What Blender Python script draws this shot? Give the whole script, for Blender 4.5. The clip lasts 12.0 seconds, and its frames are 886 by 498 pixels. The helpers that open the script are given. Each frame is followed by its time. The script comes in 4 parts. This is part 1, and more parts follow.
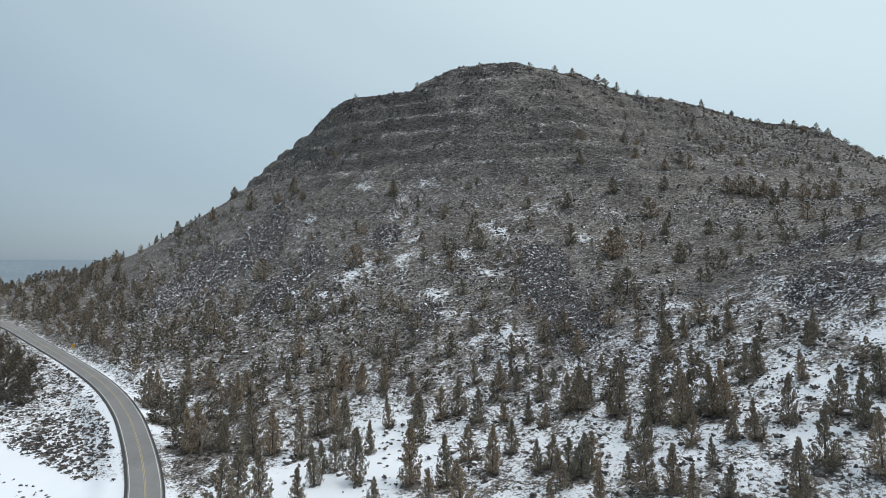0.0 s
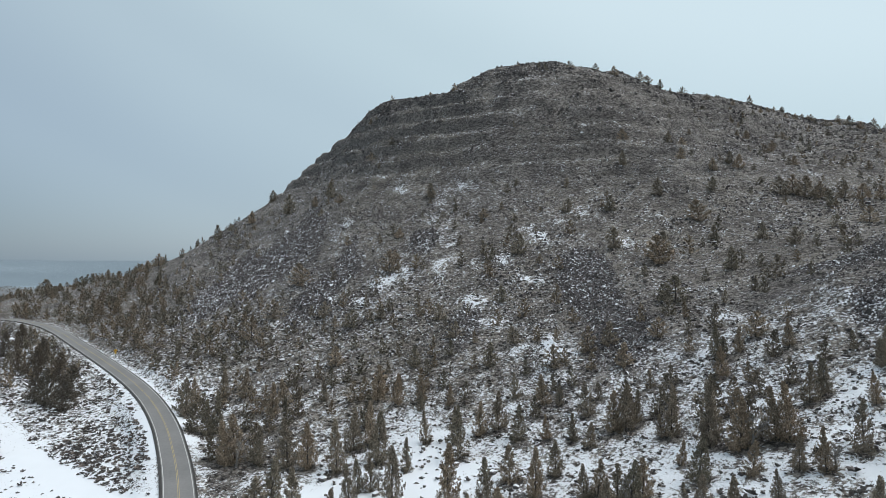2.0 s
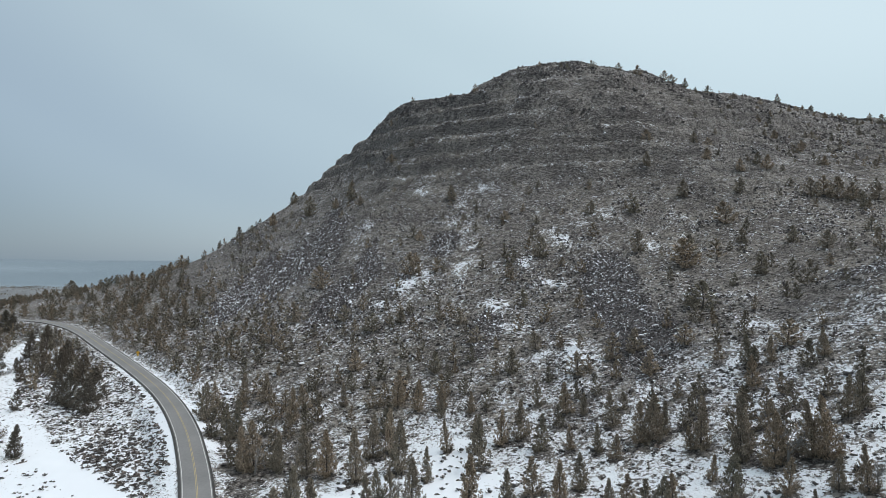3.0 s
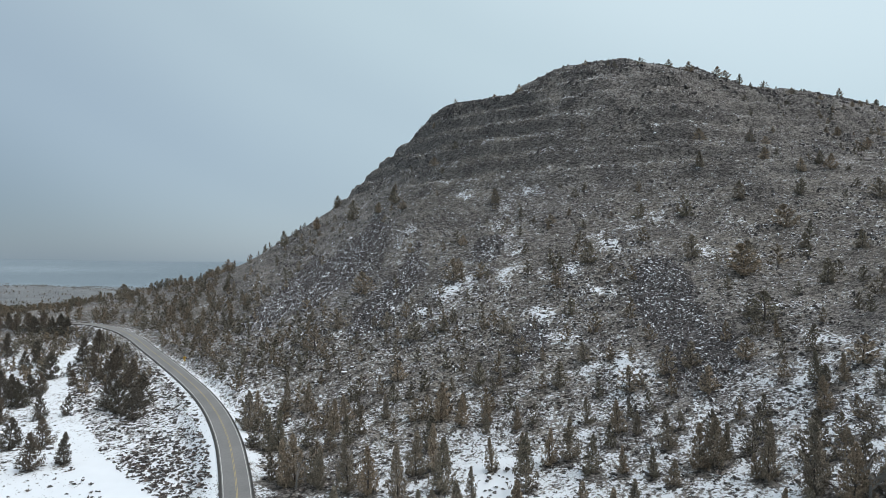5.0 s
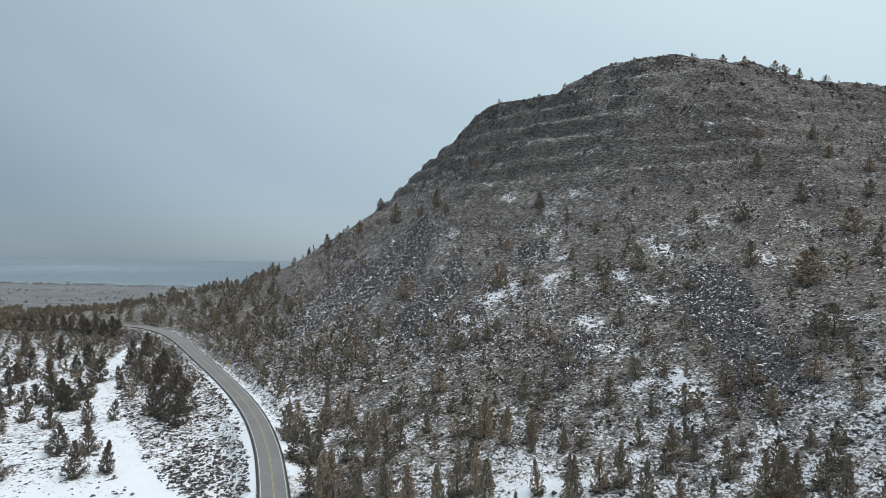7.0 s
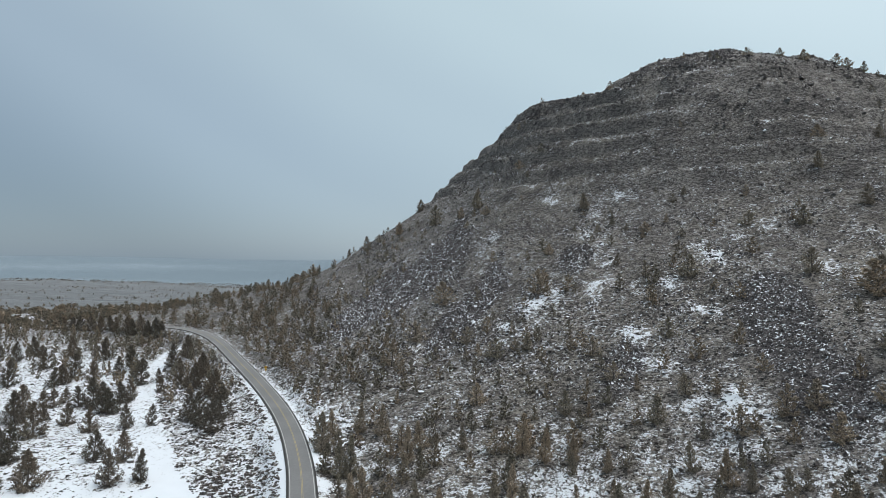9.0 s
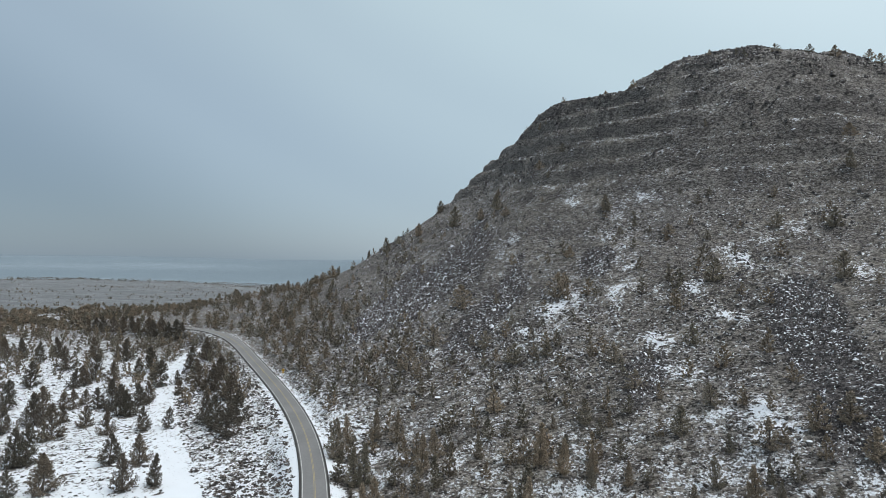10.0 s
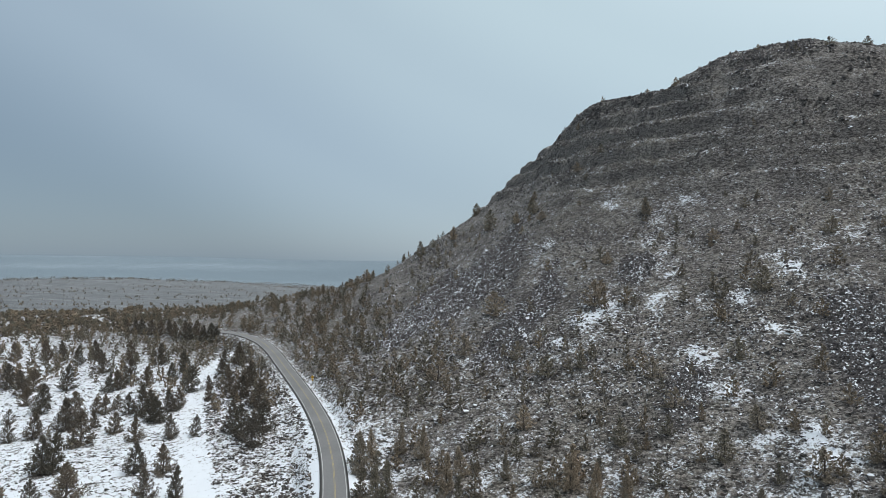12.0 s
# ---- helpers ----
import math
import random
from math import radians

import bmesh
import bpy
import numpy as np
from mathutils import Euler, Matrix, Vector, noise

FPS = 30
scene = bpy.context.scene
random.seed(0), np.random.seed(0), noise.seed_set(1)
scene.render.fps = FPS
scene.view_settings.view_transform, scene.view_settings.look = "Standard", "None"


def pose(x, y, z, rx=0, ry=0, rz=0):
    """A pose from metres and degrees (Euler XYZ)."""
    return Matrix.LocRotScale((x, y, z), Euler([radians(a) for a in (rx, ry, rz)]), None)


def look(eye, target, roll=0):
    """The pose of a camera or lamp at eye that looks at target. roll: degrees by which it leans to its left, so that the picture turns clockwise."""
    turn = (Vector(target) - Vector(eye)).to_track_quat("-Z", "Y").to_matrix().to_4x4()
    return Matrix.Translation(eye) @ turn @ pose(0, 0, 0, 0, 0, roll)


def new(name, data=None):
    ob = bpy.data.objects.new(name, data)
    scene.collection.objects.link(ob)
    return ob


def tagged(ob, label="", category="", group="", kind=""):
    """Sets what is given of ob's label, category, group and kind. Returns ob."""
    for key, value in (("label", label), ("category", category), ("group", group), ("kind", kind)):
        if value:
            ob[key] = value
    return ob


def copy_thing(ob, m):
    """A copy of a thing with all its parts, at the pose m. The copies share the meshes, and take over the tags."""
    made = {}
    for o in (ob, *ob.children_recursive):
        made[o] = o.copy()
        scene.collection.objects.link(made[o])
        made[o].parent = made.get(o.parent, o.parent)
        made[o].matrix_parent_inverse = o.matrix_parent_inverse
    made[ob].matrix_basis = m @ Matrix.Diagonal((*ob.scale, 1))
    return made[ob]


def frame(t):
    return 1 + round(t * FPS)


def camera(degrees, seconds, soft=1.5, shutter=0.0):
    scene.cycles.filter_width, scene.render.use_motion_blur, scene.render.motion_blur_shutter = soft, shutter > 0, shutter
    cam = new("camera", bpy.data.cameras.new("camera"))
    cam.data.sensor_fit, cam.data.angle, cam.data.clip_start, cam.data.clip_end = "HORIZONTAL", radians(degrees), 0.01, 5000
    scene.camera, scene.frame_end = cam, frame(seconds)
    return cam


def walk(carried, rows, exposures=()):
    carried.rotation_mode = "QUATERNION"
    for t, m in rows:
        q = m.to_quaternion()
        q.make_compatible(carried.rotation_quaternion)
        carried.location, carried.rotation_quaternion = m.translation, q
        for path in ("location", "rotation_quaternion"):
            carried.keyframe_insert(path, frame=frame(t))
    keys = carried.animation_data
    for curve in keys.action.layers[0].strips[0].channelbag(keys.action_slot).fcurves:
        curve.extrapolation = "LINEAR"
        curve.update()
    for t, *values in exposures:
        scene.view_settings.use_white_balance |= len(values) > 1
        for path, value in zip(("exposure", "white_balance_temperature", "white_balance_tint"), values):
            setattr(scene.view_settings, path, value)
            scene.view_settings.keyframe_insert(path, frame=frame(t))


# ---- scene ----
cam = camera(70.4, 12.0, soft=0.6)
PATH = [
    (0, pose(-0.57, -11.70, 44.97, 91.00, 0.08, -8.18)),
    (0.5, pose(-0.43, -10.34, 45.53, 90.99, 0.08, -7.38)),
    (1, pose(-0.29, -8.98, 46.09, 91.00, 0.11, -6.57)),
    (1.5, pose(-0.18, -7.65, 46.64, 91.00, 0.12, -5.70)),
    (2, pose(-0.09, -6.33, 47.21, 90.99, 0.16, -4.76)),
    (2.5, pose(-0.05, -5.00, 47.77, 91.00, 0.12, -3.83)),
    (4.5, pose(-0.00, 0.00, 50.00, 91.05, 0.16, 0.00)),
    (5, pose(0.01, 1.36, 50.57, 91.05, 0.18, 1.04)),
    (5.5, pose(0.03, 2.76, 51.15, 91.05, 0.18, 2.05)),
    (6, pose(0.04, 4.21, 51.76, 91.05, 0.17, 3.06)),
    (6.5, pose(0.06, 5.69, 52.40, 91.02, 0.15, 4.05)),
    (7, pose(0.09, 7.19, 53.04, 91.01, 0.12, 5.03)),
    (9, pose(0.95, 14.13, 55.38, 90.94, -0.10, 8.93)),
    (9.5, pose(1.41, 16.00, 55.94, 90.93, -0.14, 9.94)),
    (10, pose(1.89, 17.88, 56.49, 90.93, -0.18, 10.94)),
    (10.5, pose(2.38, 19.76, 57.03, 90.93, -0.24, 11.93)),
    (11, pose(2.88, 21.67, 57.56, 90.94, -0.26, 12.94)),
    (11.5, pose(3.38, 23.63, 58.08, 90.95, -0.26, 13.94)),
    (12, pose(3.88, 25.62, 58.61, 90.98, -0.30, 14.63)),
]
walk(cam, PATH)

# ---- world and sun: a closed overcast sky, brighter to the right of the hill ----
world = bpy.data.worlds.new("overcast")
scene.world = world
world.use_nodes = True
wn, wl = world.node_tree.nodes, world.node_tree.links
wn.clear()
sky = wn.new("ShaderNodeTexSky")
sky.sky_type, sky.sun_disc = "NISHITA", False
sky.sun_elevation, sky.sun_rotation = radians(62), radians(55)
sky.air_density, sky.dust_density = 1.0, 1.0
bg_sky = wn.new("ShaderNodeBackground")
bg_sky.inputs["Strength"].default_value = 0.02
wl.new(sky.outputs[0], bg_sky.inputs["Color"])
coord = wn.new("ShaderNodeTexCoord")
dot = wn.new("ShaderNodeVectorMath")
dot.operation = "DOT_PRODUCT"
dot.inputs[1].default_value = Vector((0.38, 0.20, 0.90)).normalized()
wl.new(coord.outputs["Generated"], dot.inputs[0])
cloud_warp = wn.new("ShaderNodeTexNoise")
cloud_warp.inputs["Scale"].default_value = 1.4
cloud_warp.inputs["Detail"].default_value = 3.0
wl.new(coord.outputs["Generated"], cloud_warp.inputs["Vector"])
warped = wn.new("ShaderNodeMath")
warped.operation = "MULTIPLY_ADD"
warped.inputs[1].default_value = 0.10
wl.new(cloud_warp.outputs["Fac"], warped.inputs[0])
wl.new(dot.outputs["Value"], warped.inputs[2])
ramp = wn.new("ShaderNodeValToRGB")
ramp.color_ramp.interpolation = "EASE"
els = ramp.color_ramp.elements
els[0].position, els[0].color = 0.0, (0.183, 0.25, 0.315, 1)
els[1].position, els[1].color = 1.0, (2.0, 2.03, 2.05, 1)
for pos, col in ((0.22, (0.312, 0.40, 0.472)), (0.40, (0.398, 0.50, 0.555)), (0.55, (0.47, 0.585, 0.625)), (0.72, (0.58, 0.70, 0.735)), (0.84, (0.80, 0.88, 0.90))):
    e = els.new(pos)
    e.color = (*col, 1)
wl.new(warped.outputs[0], ramp.inputs[0])
bg_cloud = wn.new("ShaderNodeBackground")
bg_cloud.inputs["Strength"].default_value = 1.0
wl.new(ramp.outputs[0], bg_cloud.inputs["Color"])
both = wn.new("ShaderNodeAddShader")
wl.new(bg_sky.outputs[0], both.inputs[0])
wl.new(bg_cloud.outputs[0], both.inputs[1])
w_out = wn.new("ShaderNodeOutputWorld")
wl.new(both.outputs[0], w_out.inputs["Surface"])

sun_data = bpy.data.lights.new("sun", "SUN")
sun_data.energy, sun_data.angle, sun_data.color = 1.4, radians(30), (1.0, 0.97, 0.93)
sun = new("sun", sun_data)
sun.matrix_world = look((200, 100, 300), (0, 200, 0))
scene.view_settings.exposure = 0.0


# ---- numeric helpers: lattice noise and splines ----
def hash2(i, j, seed):
    n = (i.astype(np.int64) * 374761393 + j.astype(np.int64) * 668265263 + seed * 974634777) & 0x7FFFFFFF
    n = ((n ^ (n >> 13)) * 1274126177) & 0x7FFFFFFF
    return ((n ^ (n >> 16)) & 0xFFFF) / 65535.0


def value_noise(x, y, seed):
    i, j = np.floor(x), np.floor(y)
    u, v = x - i, y - j
    u, v = u * u * u * (u * (u * 6 - 15) + 10), v * v * v * (v * (v * 6 - 15) + 10)
    a, b = hash2(i, j, seed), hash2(i + 1, j, seed)
    c, d = hash2(i, j + 1, seed), hash2(i + 1, j + 1, seed)
    return (a * (1 - u) + b * u) * (1 - v) + (c * (1 - u) + d * u) * v


def fractal(x, y, size, octaves, seed):
    """Noise from -1 to 1 whose largest lumps are size metres wide."""
    total, amp, weight = 0.0, 1.0, 0.0
    for k in range(octaves):
        s = 2.0 ** k / size
        c, q = math.cos(k * 1.1), math.sin(k * 1.1)
        total = total + amp * (value_noise((x * c - y * q) * s, (x * q + y * c) * s, seed + k * 17) * 2 - 1)
        weight += amp
        amp *= 0.5
    return total / weight


def smooth(a, b, v):
    t = np.clip((v - a) / (b - a), 0, 1)
    return t * t * (3 - 2 * t)


def catmull(u, n, ring):
    i = np.floor(u).astype(int)
    t = u - i
    w = np.stack([-0.5 * t + t * t - 0.5 * t**3, 1 - 2.5 * t * t + 1.5 * t**3,
                  0.5 * t + 2 * t * t - 1.5 * t**3, -0.5 * t * t + 0.5 * t**3], -1)
    idx = np.stack([i - 1, i, i + 1, i + 2], -1)
    return (idx % n if ring else np.clip(idx, 0, n - 1)), w


# ---- the lie of the land ----
# Heights of the flat-topped hill along ten bearings from its middle, at nine distances.
HILL_MIDDLE = (150.0, 480.0)
BEARINGS = np.array([170, 190, 210, 225, 240, 255, 270, 290, 315, 345, 530])
DISTANCES = np.array([0, 80, 120, 160, 205, 255, 310, 380, 520])
HILL = np.array([
        [173, 172.1, 172.8, 160.1, 134.8, 89.7, 53.7, 33, 15.1],
        [173, 172, 164.6, 159.4, 102.3, 74.1, 42.7, 23.6, 8.7],
        [173, 174.5, 159.8, 144.7, 95.5, 52.5, 24.8, 7.6, 3],
        [173.1, 165.3, 170.8, 141.8, 90.2, 50, 19, 1, -0],
        [172.5, 179, 168.5, 144.8, 83.4, 50, 23, 1, -2],
        [173.2, 169.4, 162.4, 136.4, 81, 54, 34, 15, 2],
        [172.7, 173, 149.7, 117.2, 90, 64, 55, 63, 27],
        [173.4, 160.8, 141.5, 113.2, 92.4, 75.2, 69, 75, 56],
        [173, 166.2, 151, 123.1, 112.1, 86, 81.3, 81, 83],
        [173, 167.8, 163.8, 153.1, 141.5, 106.8, 91.4, 86.8, 108]], float)

# Road: x, y, z of its middle, from behind the camera to the bend in the woods.
ROAD = np.array([(-75, -160, -3), (-55, -90, -2), (-41, -30, -1.5), (-35, 15, -1), (-33, 50, -0.4), (-33, 75, 0.1), (-35, 96, 0.5), (-39, 113.3, 0.9),
                 (-45.3, 132, 1.4), (-52.4, 150, 2.3), (-60.5, 168.5, 3.4), (-71.7, 190.5, 4.4), (-84.3, 211.5, 5.5), (-99, 233, 6.7), (-115, 254, 8.5),
                 (-136, 280, 11.2), (-155, 303, 13.8), (-172, 320, 15.7), (-193, 333, 17.2), (-220, 343, 16.6), (-262, 356, 13.0), (-330, 390, 8), (-430, 470, 3)], float)


def curve_points(ctrl, step):
    """A smooth line through the points, in about even steps."""
    out = []
    n = len(ctrl)
    for k in range(n - 1):
        m = max(2, int(np.linalg.norm(ctrl[k + 1] - ctrl[k]) / step))
        u = k + np.arange(m) / m
        idx, w = catmull(u, n, False)
        out.append((ctrl[idx] * w[..., None]).sum(1))
    out.append(ctrl[-1:])
    return np.concatenate(out)


ROAD_LINE = curve_points(ROAD, 1.5)
ROAD_COARSE = curve_points(ROAD, 5.0)
# The old track, white with snow, that leaves the road across the flat.
TRACK = np.array([(-46, 117, 0), (-60, 128, 0), (-76, 145, 0), (-97, 166, 0), (-120, 196, 0), (-140, 222, 0), (-156, 247, 0), (-170, 272, 0), (-177, 290, 0), (-180, 306, 0)], float)
TRACK_LINE = curve_points(TRACK, 6.0)


def near_line(x, y, line):
    """Distance to a line in plan, and the height of its nearest point."""
    dist, high = np.full(x.shape, 1e9), np.zeros(x.shape)
    box = (x > line[:, 0].min() - 40) & (x < line[:, 0].max() + 40) & (y > line[:, 1].min() - 40) & (y < line[:, 1].max() + 40)
    px, py = x[box], y[box]
    d, h = np.full(px.shape, 1e9), np.zeros(px.shape)
    for a, b in zip(line[:-1], line[1:]):
        ab = b[:2] - a[:2]
        k = np.clip(((px - a[0]) * ab[0] + (py - a[1]) * ab[1]) / (ab @ ab), 0, 1)
        e = np.hypot(px - a[0] - ab[0] * k, py - a[1] - ab[1] * k)
        closer = e < d
        d = np.where(closer, e, d)
        h = np.where(closer, a[2] + (b[2] - a[2]) * k, h)
    dist[box], high[box] = d, h
    return dist, high


def hill_base(x, y):
    dx, dy = x - HILL_MIDDLE[0], y - HILL_MIDDLE[1]
    r = np.hypot(dx, dy)
    bearing = np.degrees(np.arctan2(dy, dx)) % 360
    bearing = np.where(bearing < 170, bearing + 360, bearing)
    ia, wa = catmull(np.interp(bearing, BEARINGS, np.arange(11)), 10, True)
    ib, wb = catmull(np.minimum(np.interp(r, DISTANCES, np.arange(9)), 7.9999), 9, False)
    z = np.zeros(x.shape)
    for p in range(4):
        for q in range(4):
            z += HILL[ia[..., p], ib[..., q]] * wa[..., p] * wb[..., q]
    return z, r


def plain_base(x, y):
    """The low plain beyond the hill's foot; far ground raised to fit the camera's horizon."""
    d = np.hypot(x, y)
    z = np.interp(d, [0, 430, 640, 860, 1200, 1800, 2600, 3900, 4300, 4600, 4900], [0, 8, 10, -13, -42, -54, -58, -54, -30, 16, 44])
    z = z + 9 * fractal(x, y, 900, 3, 5) * smooth(700, 1500, d) * (1 - smooth(3800, 4200, d))
    left = smooth(0.42, 0.62, -x / np.maximum(d, 1))
    east = 1 - smooth(0.34, 0.74, -x / np.maximum(d, 1))
    z = z - 62 * east * smooth(1500, 3800, d) * (1 - smooth(3950, 4500, d))
    return z + left * smooth(4200, 4850, d) * (26 + 8 * fractal(x, y, 1500, 2, 9))


def height(x, y, fine=True):
    x, y = np.asarray(x, float), np.asarray(y, float)
    z, r = hill_base(x, y)
    outer = smooth(430, 640, r)
    z = z * (1 - outer) + plain_base(x, y) * outer
    z = z + 6 * fractal(x, y, 120, 2, 3) * smooth(300, 600, r) * smooth(250, 500, np.hypot(x + 60, y - 160))
    if fine:
        # ledges of lava on the upper slopes and on the knoll to the east
        base = z
        upper = smooth(72, 116, z) * (1 - 0.9 * smooth(148, 164, z)) * (1 - smooth(360, 430, r))
        knoll = 0.8 * np.exp(-(((x - 118) / 30) ** 2 + ((y - 132) / 34) ** 2))
        upper = np.maximum(upper, knoll * smooth(28, 40, z))
        sway = 11 * fractal(x, y, 190, 2, 21) + 2.0 * fractal(x, y, 24, 3, 22)
        for rise, share, seed in ((11.2, 0.66, 23), (5.6, 0.72, 24)):
            q = (base + sway) / rise
            fq = q - np.floor(q)
            ledge = (smooth(0.28, 0.54, fq) - fq) * rise
            broken = 0.05 + 0.95 * smooth(-0.2, 0.2, fractal(x, y, 5.5 * rise, 3, seed) + 0.25 * fractal(x, y, 9, 2, seed + 5))
            z = z + ledge * upper * share * broken
        z = z + upper * (0.75 * fractal(x, y, 9, 3, 27) + 0.3 * np.abs(fractal(x, y, 3.2, 2, 28)))
        rough = smooth(6, 22, z)
        z = z + fractal(x, y, 26, 3, 31) * (0.5 + 1.0 * rough) * (1 - smooth(600, 900, r))
        z = z + fractal(x, y, 5, 3, 41) * (0.12 + 0.5 * rough * (1 - 0.6 * upper)) * (1 - smooth(500, 700, r))
    dist, road_z = near_line(x, y, ROAD_COARSE)
    flat = 1 - smooth(4.2, 11.0, dist)
    bed = road_z - 0.12 - 0.5 * smooth(3.2, 4.9, dist) + 0.35 * smooth(5.4, 7.4, dist)
    z = z * (1 - flat) + bed * flat
    return z


# ---- materials ----
def material(name):
    m = bpy.data.materials.new(name)
    m.use_nodes = True
    nt = m.node_tree
    return m, nt.nodes, nt.links, nt.nodes["Principled BSDF"]


def tex(nodes, links, kind, scale, vec, detail=4.0, rough=0.55):
    t = nodes.new(kind)
    t.inputs["Scale"].default_value = scale
    if "Detail" in t.inputs:
        t.inputs["Detail"].default_value = detail
    if "Roughness" in t.inputs:
        t.inputs["Roughness"].default_value = rough
    links.new(vec, t.inputs["Vector"])
    return t


def ramp_node(nodes, links, src, stops):
    r = nodes.new("ShaderNodeValToRGB")
    e = r.color_ramp.elements
    e[0].position, e[0].color = stops[0][0], (*stops[0][1], 1)
    e[1].position, e[1].color = stops[-1][0], (*stops[-1][1], 1)
    for pos, col in stops[1:-1]:
        n = e.new(pos)
        n.color = (*col, 1)
    links.new(src, r.inputs[0])
    return r.outputs[0]


def mix(nodes, links, fac, a, b, kind="MIX"):
    m = nodes.new("ShaderNodeMix")
    m.data_type, m.blend_type = "RGBA", kind
    for socket, v in ((m.inputs[0], fac), (m.inputs[6], a), (m.inputs[7], b)):
        if hasattr(v, "links") or isinstance(v, bpy.types.NodeSocket):
            links.new(v, socket)
        elif isinstance(v, (int, float)):
            socket.default_value = v
        else:
            socket.default_value = (*v, 1)
    return m.outputs[2]


def calc(nodes, links, op, a, b=0.0, c=0.0, clamp=False):
    m = nodes.new("ShaderNodeMath")
    m.operation, m.use_clamp = op, clamp
    for socket, v in zip(m.inputs, (a, b, c)):
        if isinstance(v, (int, float)):
            socket.default_value = v
        else:
            links.new(v, socket)
    return m.outputs[0]


def attr(nodes, name):
    a = nodes.new("ShaderNodeAttribute")
    a.attribute_name = name
    return a.outputs["Fac"]


def bump(nodes, links, bsdf, src, strength, distance):
    b = nodes.new("ShaderNodeBump")
    b.inputs["Strength"].default_value, b.inputs["Distance"].default_value = strength, distance
    links.new(src, b.inputs["Height"])
    links.new(b.outputs[0], bsdf.inputs["Normal"])


SNOW = (0.68, 0.71, 0.75)


def ground_material():
    m, n, l, bsdf = material("stony_ground_with_snow")
    geo = n.new("ShaderNodeNewGeometry")
    pos = geo.outputs["Position"]
    big = tex(n, l, "ShaderNodeTexNoise", 0.06, pos, 4).outputs["Fac"]
    world = pos
    lie = n.new("ShaderNodeMapping")
    lie.inputs["Scale"].default_value = (0.85, 0.85, 1.35)
    l.new(pos, lie.inputs["Vector"])
    pos = lie.outputs[0]
    mid = tex(n, l, "ShaderNodeTexNoise", 0.28, pos, 4, 0.6).outputs["Fac"]
    small = tex(n, l, "ShaderNodeTexNoise", 1.1, pos, 3, 0.6).outputs["Fac"]
    grain = tex(n, l, "ShaderNodeTexNoise", 2.6, pos, 3, 0.65).outputs["Fac"]
    stones = tex(n, l, "ShaderNodeTexVoronoi", 1.1, pos)
    cell = n.new("ShaderNodeSeparateColor")
    l.new(stones.outputs["Color"], cell.inputs[0])
    pebbles = tex(n, l, "ShaderNodeTexVoronoi", 2.2, pos)
    pebble = n.new("ShaderNodeSeparateColor")
    l.new(pebbles.outputs["Color"], pebble.inputs[0])
    grit_tex = tex(n, l, "ShaderNodeTexVoronoi", 2.6, pos)
    grit = n.new("ShaderNodeSeparateColor")
    l.new(grit_tex.outputs["Color"], grit.inputs[0])
    coarse = attr(n, "coarse")
    chip = calc(n, l, "MULTIPLY_ADD", cell.outputs[0], 0.50, calc(n, l, "MULTIPLY", pebble.outputs[0], 0.42))
    crack = calc(n, l, "MULTIPLY_ADD", stones.outputs["Distance"], -0.55, 0.17)
    shade = calc(n, l, "ADD", calc(n, l, "ADD", chip, crack), calc(n, l, "MULTIPLY_ADD", grain, 0.7, -0.36))
    rock = ramp_node(n, l, shade, [(0.05, (0.048, 0.045, 0.045)), (0.35, (0.100, 0.094, 0.092)), (0.6, (0.175, 0.166, 0.16)), (0.9, (0.30, 0.288, 0.276))])
    grass = ramp_node(n, l, shade, [(0.05, (0.034, 0.030, 0.026)), (0.35, (0.080, 0.073, 0.064)), (0.6, (0.142, 0.132, 0.117)), (0.9, (0.26, 0.243, 0.219))])
    grass_amount = calc(n, l, "ADD", attr(n, "grass"), calc(n, l, "MULTIPLY_ADD", mid, 2.2, -1.1), clamp=True)
    scree = ramp_node(n, l, shade, [(0.1, (0.020, 0.018, 0.020)), (0.45, (0.055, 0.051, 0.054)), (0.9, (0.15, 0.141, 0.142))])
    ground = mix(n, l, grass_amount, rock, grass)
    ground = mix(n, l, attr(n, "scree"), ground, scree)
    tone = ramp_node(n, l, big, [(0.35, (0.72, 0.70, 0.70)), (0.65, (1.15, 1.12, 1.08))])
    ground = mix(n, l, 1.0, ground, tone, "MULTIPLY")
    # blue-grey haze is painted into the far plain's dry grass and the basin
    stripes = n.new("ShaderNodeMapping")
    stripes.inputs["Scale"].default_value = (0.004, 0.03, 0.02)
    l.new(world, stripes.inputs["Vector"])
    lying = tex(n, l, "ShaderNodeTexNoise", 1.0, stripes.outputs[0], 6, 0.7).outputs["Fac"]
    # dry-grass stripes, made bluer than the near ground to carry distance haze
    hazy_meadow = ramp_node(n, l, lying, [(0.35, (0.115, 0.121, 0.127)), (0.52, (0.165, 0.172, 0.178)), (0.62, (0.21, 0.217, 0.222)), (0.75, (0.30, 0.31, 0.32))])
    ground = mix(n, l, attr(n, "hazy_meadow"), ground, hazy_meadow)
    # snow lies where its cover beats the broken noise of stones and tufts
    broken = calc(n, l, "ADD", calc(n, l, "MULTIPLY", grain, 0.14), calc(n, l, "MULTIPLY", small, 0.40))
    broken = calc(n, l, "ADD", broken, calc(n, l, "MULTIPLY", mid, 0.50))
    big_chip = calc(n, l, "MULTIPLY_ADD", cell.outputs[1], 0.42, -0.21)
    small_chip = calc(n, l, "MULTIPLY_ADD", grit.outputs[1], 0.16, -0.08)
    broken = calc(n, l, "ADD", broken, calc(n, l, "MULTIPLY", big_chip, coarse))
